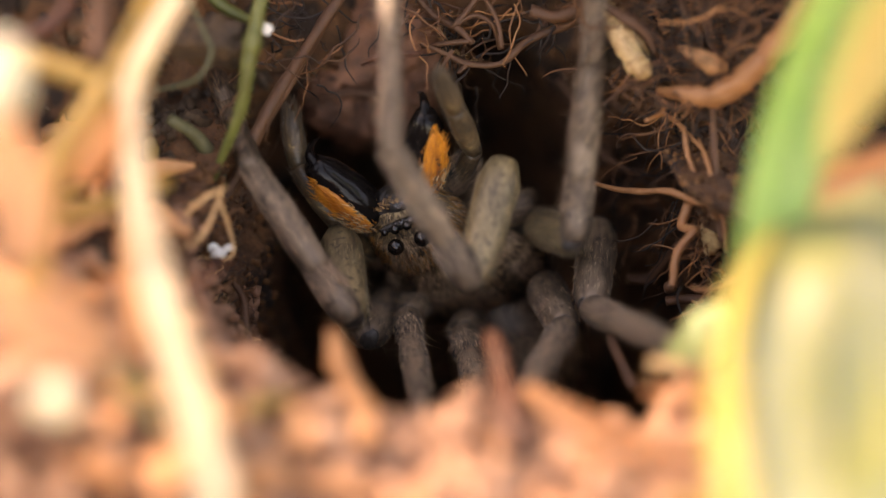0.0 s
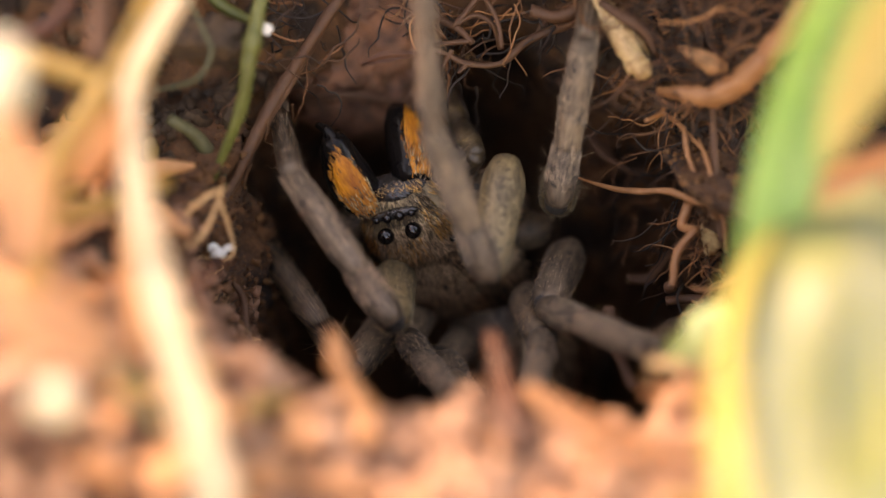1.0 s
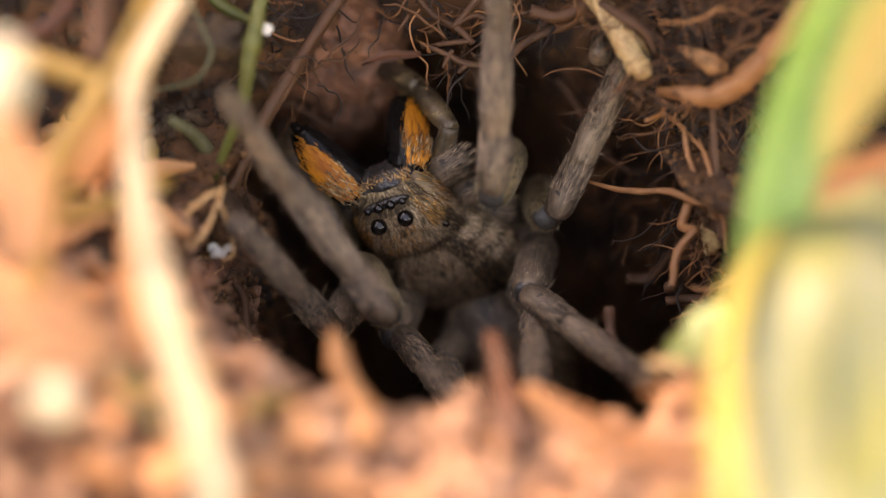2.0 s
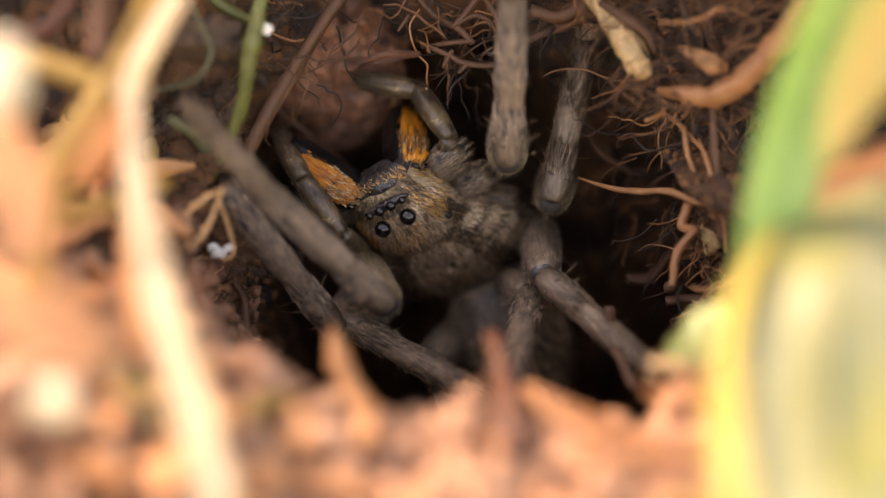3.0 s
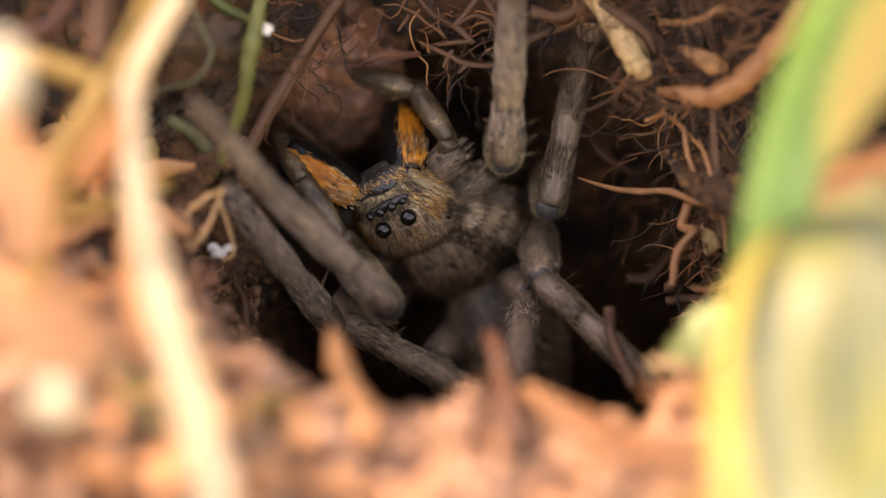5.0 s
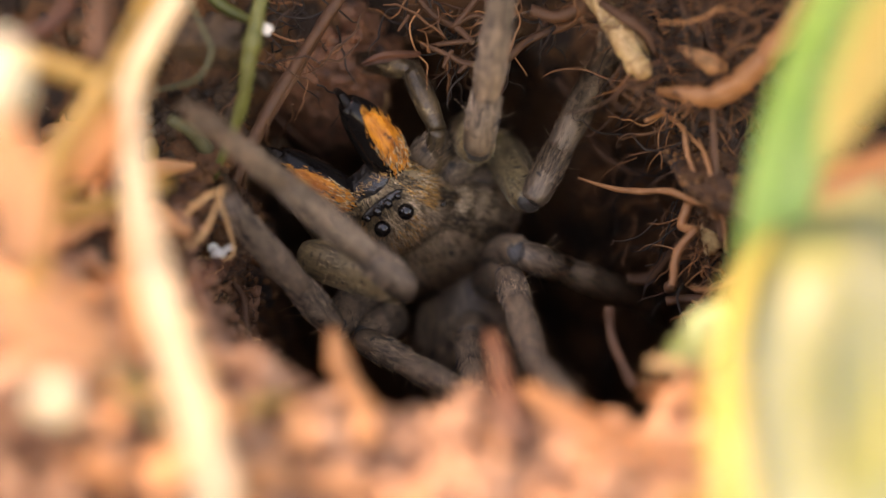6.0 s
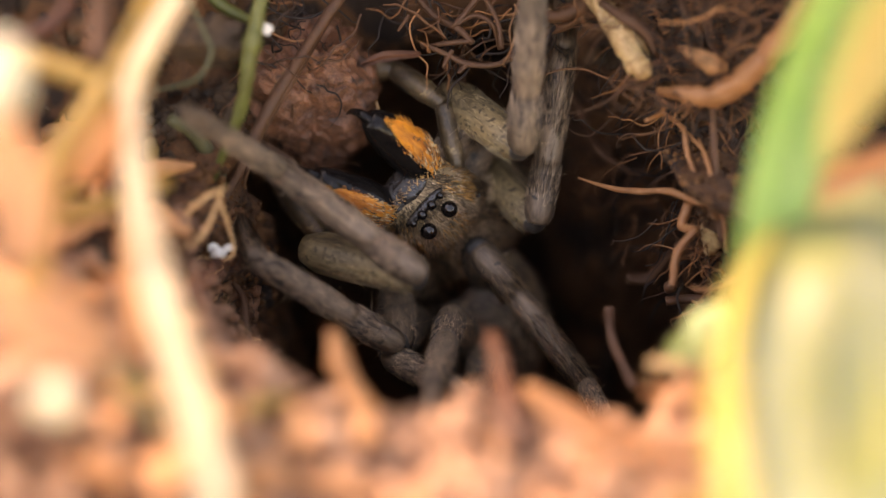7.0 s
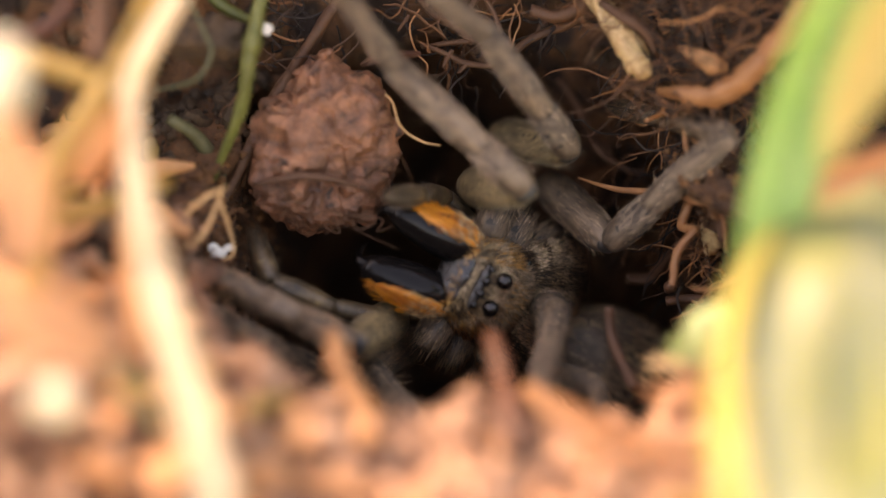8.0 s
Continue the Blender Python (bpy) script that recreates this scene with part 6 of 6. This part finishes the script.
    walk(palp_r["tip"], keyed([(0, 0.00649, 0.00419, -0.00272, -1.2, 8.7, -23.1),
        (0.2, 0.00624, 0.00457, -0.00304, 1.0, 13.6, -19.1),
        (0.5, 0.00708, 0.00415, -0.00308, -5.7, 8.5, -23.3),
        (0.7, 0.00501, 0.00304, -0.00565, -73.4, 29.7, -1.4),
        (1, 0.00366, -0.00085, -0.00615, -99.4, 9.4, -22.1),
        (1.2, 0.00371, -0.00048, -0.00651, -110.2, 6.7, -24.4),
        (1.5, 0.00356, 0.00290, -0.00657, -86.6, 29.5, 0.7),
        (1.7, 0.00270, 0.00216, -0.00727, -93.8, 34.2, 7.8),
        (2.8, 0.00316, 0.00183, -0.00657, -24.1, 47.3, 35.3),
        (4.7, 0.00316, 0.00183, -0.00657, -24.1, 47.3, 35.3),
        (5.8, 0.00407, 0.00269, -0.00611, -87.8, 30.2, 5.2),
        (6, 0.00501, 0.00225, -0.00610, -69.5, 37.9, 20.7),
        (6.5, 0.00510, 0.00139, -0.00738, -66.4, 31.1, 23.4),
        (7, 0.00397, 0.00156, -0.00782, -72.8, 34.6, 20.7),
        (7.5, 0.00429, -0.00012, -0.00686, -91.7, 22.8, 11.5),
        (7.75, 0.00212, 0.00385, -0.00445, 17.9, 20.7, 18.5),
        (8, 0.00276, 0.00407, -0.00465, 15.2, 26.4, 22.8)]))
    walk(palp_l["femur"], keyed([(0, -0.00346, -0.00110, -0.00210, -2.5, 27.8, -5.7),
        (0.5, -0.00300, -0.00071, -0.00193, -16.1, 22.9, -10.7),
        (1, -0.00386, -0.00252, -0.00216, 10.1, 37.0, 9.2),
        (1.5, -0.00403, -0.00256, -0.00269, 19.3, 31.9, 4.1),
        (2.8, -0.00318, -0.00188, -0.00094, 21.3, 32.9, 2.8),
        (4.7, -0.00318, -0.00188, -0.00094, 21.3, 32.9, 2.8),
        (6, -0.00342, -0.00230, -0.00175, 9.0, 31.7, 11.2),
        (6.5, -0.00337, -0.00233, -0.00305, -10.0, 22.8, 13.6),
        (7, -0.00342, -0.00169, -0.00217, -34.1, 29.7, 15.6),
        (7.5, -0.00380, -0.00238, -0.00316, -1.9, 38.3, 29.5),
        (7.75, -0.00395, 0.00215, -0.00277, -29.0, 16.2, 14.2),
        (8, -0.00377, 0.00178, -0.00397, -33.7, 11.7, 9.3)]))
    walk(palp_l["tibia"], keyed([(0, -0.00318, 0.00239, -0.00224, -50.0, 16.6, -16.5),
        (0.5, -0.00275, 0.00267, -0.00282, -50.4, 15.1, -17.8),
        (1, -0.00404, 0.00094, -0.00167, -46.7, 20.3, -11.9),
        (1.5, -0.00366, 0.00078, -0.00171, -74.5, 23.5, -7.0),
        (2.8, -0.00266, 0.00141, 0.00013, -46.0, 22.3, -9.8),
        (4.7, -0.00266, 0.00141, 0.00013, -46.0, 22.3, -9.8),
        (6, -0.00381, 0.00115, -0.00129, -61.1, 6.3, -14.7),
        (6.5, -0.00441, 0.00097, -0.00361, -73.2, -5.3, -11.4),
        (7, -0.00513, 0.00084, -0.00388, -81.4, -1.1, -7.8),
        (7.5, -0.00558, 0.00063, -0.00325, -83.6, -11.5, -15.8),
        (7.75, -0.00516, 0.00500, -0.00440, -32.5, 0.5, 0.4),
        (8, -0.00463, 0.00459, -0.00587, -38.6, 4.3, 3.4)]))
    walk(palp_l["tip"], keyed([(0, -0.00328, 0.00483, -0.00488, -51.9, -4.0, -33.1),
        (0.5, -0.00273, 0.00507, -0.00550, -51.9, -2.8, -32.2),
        (1, -0.00443, 0.00354, -0.00413, -69.9, 3.4, -27.1),
        (1.5, -0.00491, 0.00190, -0.00489, -85.2, 12.3, -18.7),
        (2.8, -0.00320, 0.00404, -0.00227, -82.2, 15.5, -16.5),
        (4.7, -0.00320, 0.00404, -0.00227, -82.2, 15.5, -16.5),
        (6, -0.00370, 0.00292, -0.00442, -98.0, -4.2, -23.5),
        (6.5, -0.00389, 0.00192, -0.00705, -88.0, -19.4, -24.2),
        (7, -0.00499, 0.00136, -0.00744, -100.0, -15.2, -17.6),
        (7.5, -0.00478, 0.00082, -0.00676, -102.5, -24.7, -27.3),
        (7.75, -0.00520, 0.00803, -0.00634, -99.8, -24.6, -22.6),
        (8, -0.00497, 0.00739, -0.00811, -77.0, -32.0, -29.3)]))
    walk(clod, keyed([(0, -0.00400, 0.01263, 0.00328, 55.0, -0.0, 0.0),
        (0.5, -0.00400, 0.01254, 0.00316, 54.9, -4.1, 2.9),
        (1, -0.00447, 0.01290, 0.00366, 65.0, -0.0, 0.0),
        (1.5, -0.00602, 0.01290, 0.00366, 74.6, 8.2, -5.8),
        (2.8, -0.00631, 0.01144, 0.00333, 81.0, 24.2, -18.3),
        (4.7, -0.00631, 0.01144, 0.00333, 81.0, 24.2, -18.3),
        (6, -0.00677, 0.01162, 0.00358, 93.8, 31.7, -13.9),
        (6.5, -0.00721, 0.00992, 0.00375, 93.8, 31.7, -13.9),
        (7, -0.00764, 0.00811, 0.00405, 85.6, 25.3, -7.4),
        (7.5, -0.00778, 0.00724, 0.00366, 74.8, 17.6, -6.8),
        (7.75, -0.00657, 0.00212, 0.00477, 59.9, 4.1, -2.9),
        (8, -0.00634, 0.00220, 0.00488, 55.0, -0.0, 0.0)]))
    walk(carapace, keyed([(0, -0.00027, 0.00016, -0.00001, -4.8, -9.9, -8.2),
        (0.2, -0.00027, 0.00016, -0.00001, -4.8, -9.9, -8.2),
        (0.35, -0.00027, 0.00016, -0.00001, -4.8, -9.9, -8.2),
        (0.5, -0.00027, 0.00016, -0.00001, -4.8, -9.9, -8.2),
        (0.7, -0.00026, 0.00016, -0.00001, -4.7, -9.7, -8.6),
        (1, -0.00030, 0.00019, -0.00002, -5.2, -11.1, -9.8),
        (1.2, -0.00030, 0.00019, -0.00002, -5.2, -11.1, -9.8),
        (1.5, -0.00026, 0.00016, -0.00001, -4.5, -9.4, -9.0),
        (1.7, -0.00019, 0.00011, -0.00000, -3.4, -6.6, -6.5),
        (2.8, 0.00000, 0.00000, 0.00000, 0.0, -0.0, 0.0),
        (8, 0.00000, 0.00000, 0.00000, 0.0, 0.0, 0.0)]))
    walk(jaw_left, keyed([(0, -0.00145, 0.00100, -0.00210, -22.0, 18.0, 2.0),
        (0.5, -0.00145, 0.00100, -0.00210, -22.0, 18.0, 0.0),
        (0.7, -0.00145, 0.00100, -0.00210, -22.0, 50.0, -26.0),
        (1, -0.00145, 0.00100, -0.00210, -30.0, 52.0, -34.0),
        (1.2, -0.00145, 0.00100, -0.00210, -34.0, 46.0, -26.0),
        (1.5, -0.00145, 0.00100, -0.00210, -42.1, 23.2, -4.6),
        (1.7, -0.00145, 0.00100, -0.00210, -43.6, 35.9, -9.2),
        (2.8, -0.00145, 0.00100, -0.00210, -65.9, 56.8, -29.8),
        (4.7, -0.00145, 0.00100, -0.00210, -65.9, 56.8, -29.8),
        (5.8, -0.00145, 0.00100, -0.00210, -40.7, 55.0, -15.2),
        (6, -0.00145, 0.00100, -0.00210, -34.5, 52.8, -11.7),
        (6.5, -0.00145, 0.00100, -0.00210, -32.2, 45.3, -8.1),
        (7, -0.00145, 0.00100, -0.00210, -32.2, 40.2, -5.1),
        (7.5, -0.00145, 0.00100, -0.00210, -30.2, 36.0, -1.8),
        (7.75, -0.00145, 0.00100, -0.00210, -40.4, 7.6, 4.5),
        (8, -0.00145, 0.00100, -0.00210, -45.0, -0.0, 12.0)]))
    walk(jaw_right, keyed([(0, 0.00145, 0.00100, -0.00210, -20.0, -24.0, -40.0),
        (0.5, 0.00145, 0.00100, -0.00210, -20.0, -24.0, -40.0),
        (0.7, 0.00145, 0.00100, -0.00210, -60.0, -0.0, -26.0),
        (1, 0.00145, 0.00100, -0.00210, -78.0, -0.0, -18.0),
        (1.2, 0.00145, 0.00100, -0.00210, -70.0, -0.0, -17.0),
        (1.5, 0.00145, 0.00100, -0.00210, -38.0, -24.0, -2.0),
        (1.7, 0.00145, 0.00100, -0.00210, -60.0, -0.0, -16.0),
        (2.8, 0.00145, 0.00100, -0.00210, -94.0, -0.0, -15.0),
        (4.7, 0.00145, 0.00100, -0.00210, -94.0, -0.0, -15.0),
        (5.8, 0.00145, 0.00100, -0.00210, -34.0, -0.0, -13.0),
        (6, 0.00145, 0.00100, -0.00210, -22.3, -9.3, -7.2),
        (6.5, 0.00145, 0.00100, -0.00210, -22.3, -9.3, 1.8),
        (7, 0.00145, 0.00100, -0.00210, -24.1, -4.6, -3.0),
        (7.5, 0.00145, 0.00100, -0.00210, -24.0, -0.0, -5.0),
        (7.75, 0.00145, 0.00100, -0.00210, -40.0, -0.0, -8.0),
        (8, 0.00145, 0.00100, -0.00210, -40.0, -0.0, -3.0)]))
    walk(abdomen, keyed([(0, 0.00000, -0.00820, -0.00190, 26.4, 1.0, 149.2),
        (0.2, -0.00000, -0.00820, -0.00190, 24.5, 0.8, 149.4),
        (0.35, 0.00000, -0.00820, -0.00190, 24.3, 2.2, 148.3),
        (0.5, 0.00000, -0.00820, -0.00190, 24.1, 0.9, 149.3),
        (0.7, -0.00000, -0.00820, -0.00190, 18.8, -6.1, 155.1),
        (1, -0.00000, -0.00820, -0.00190, 23.8, -7.5, 156.3),
        (1.2, -0.00000, -0.00820, -0.00190, 24.7, -9.4, 158.0),
        (1.5, 0.00000, -0.00820, -0.00190, 21.1, -16.6, 165.6),
        (1.7, 0.00000, -0.00820, -0.00190, 19.7, -19.5, 168.6),
        (2.8, -0.00000, -0.00820, -0.00190, 25.1, -12.0, 160.3),
        (4.7, -0.00000, -0.00820, -0.00190, 25.1, -12.0, 160.3),
        (5.8, 0.00000, -0.00820, -0.00190, 26.5, -5.1, 160.3),
        (6, -0.00000, -0.00820, -0.00190, 27.1, 14.3, 147.7),
        (6.2, 0.00000, -0.00820, -0.00190, 20.6, 24.9, 148.3),
        (6.5, -0.00000, -0.00820, -0.00190, 19.8, 30.7, 143.2),
        (7, 0.00000, -0.00820, -0.00190, 25.4, 37.5, 141.9),
        (7.2, 0.00000, -0.00820, -0.00190, 22.5, 38.2, 136.6),
        (7.5, 0.00000, -0.00820, -0.00190, 23.6, 38.8, 135.7),
        (7.75, 0.00000, -0.00820, -0.00190, 27.0, 5.7, 175.2),
        (8, -0.00000, -0.00820, -0.00190, 27.5, 10.0, 172.1)]))


motions()
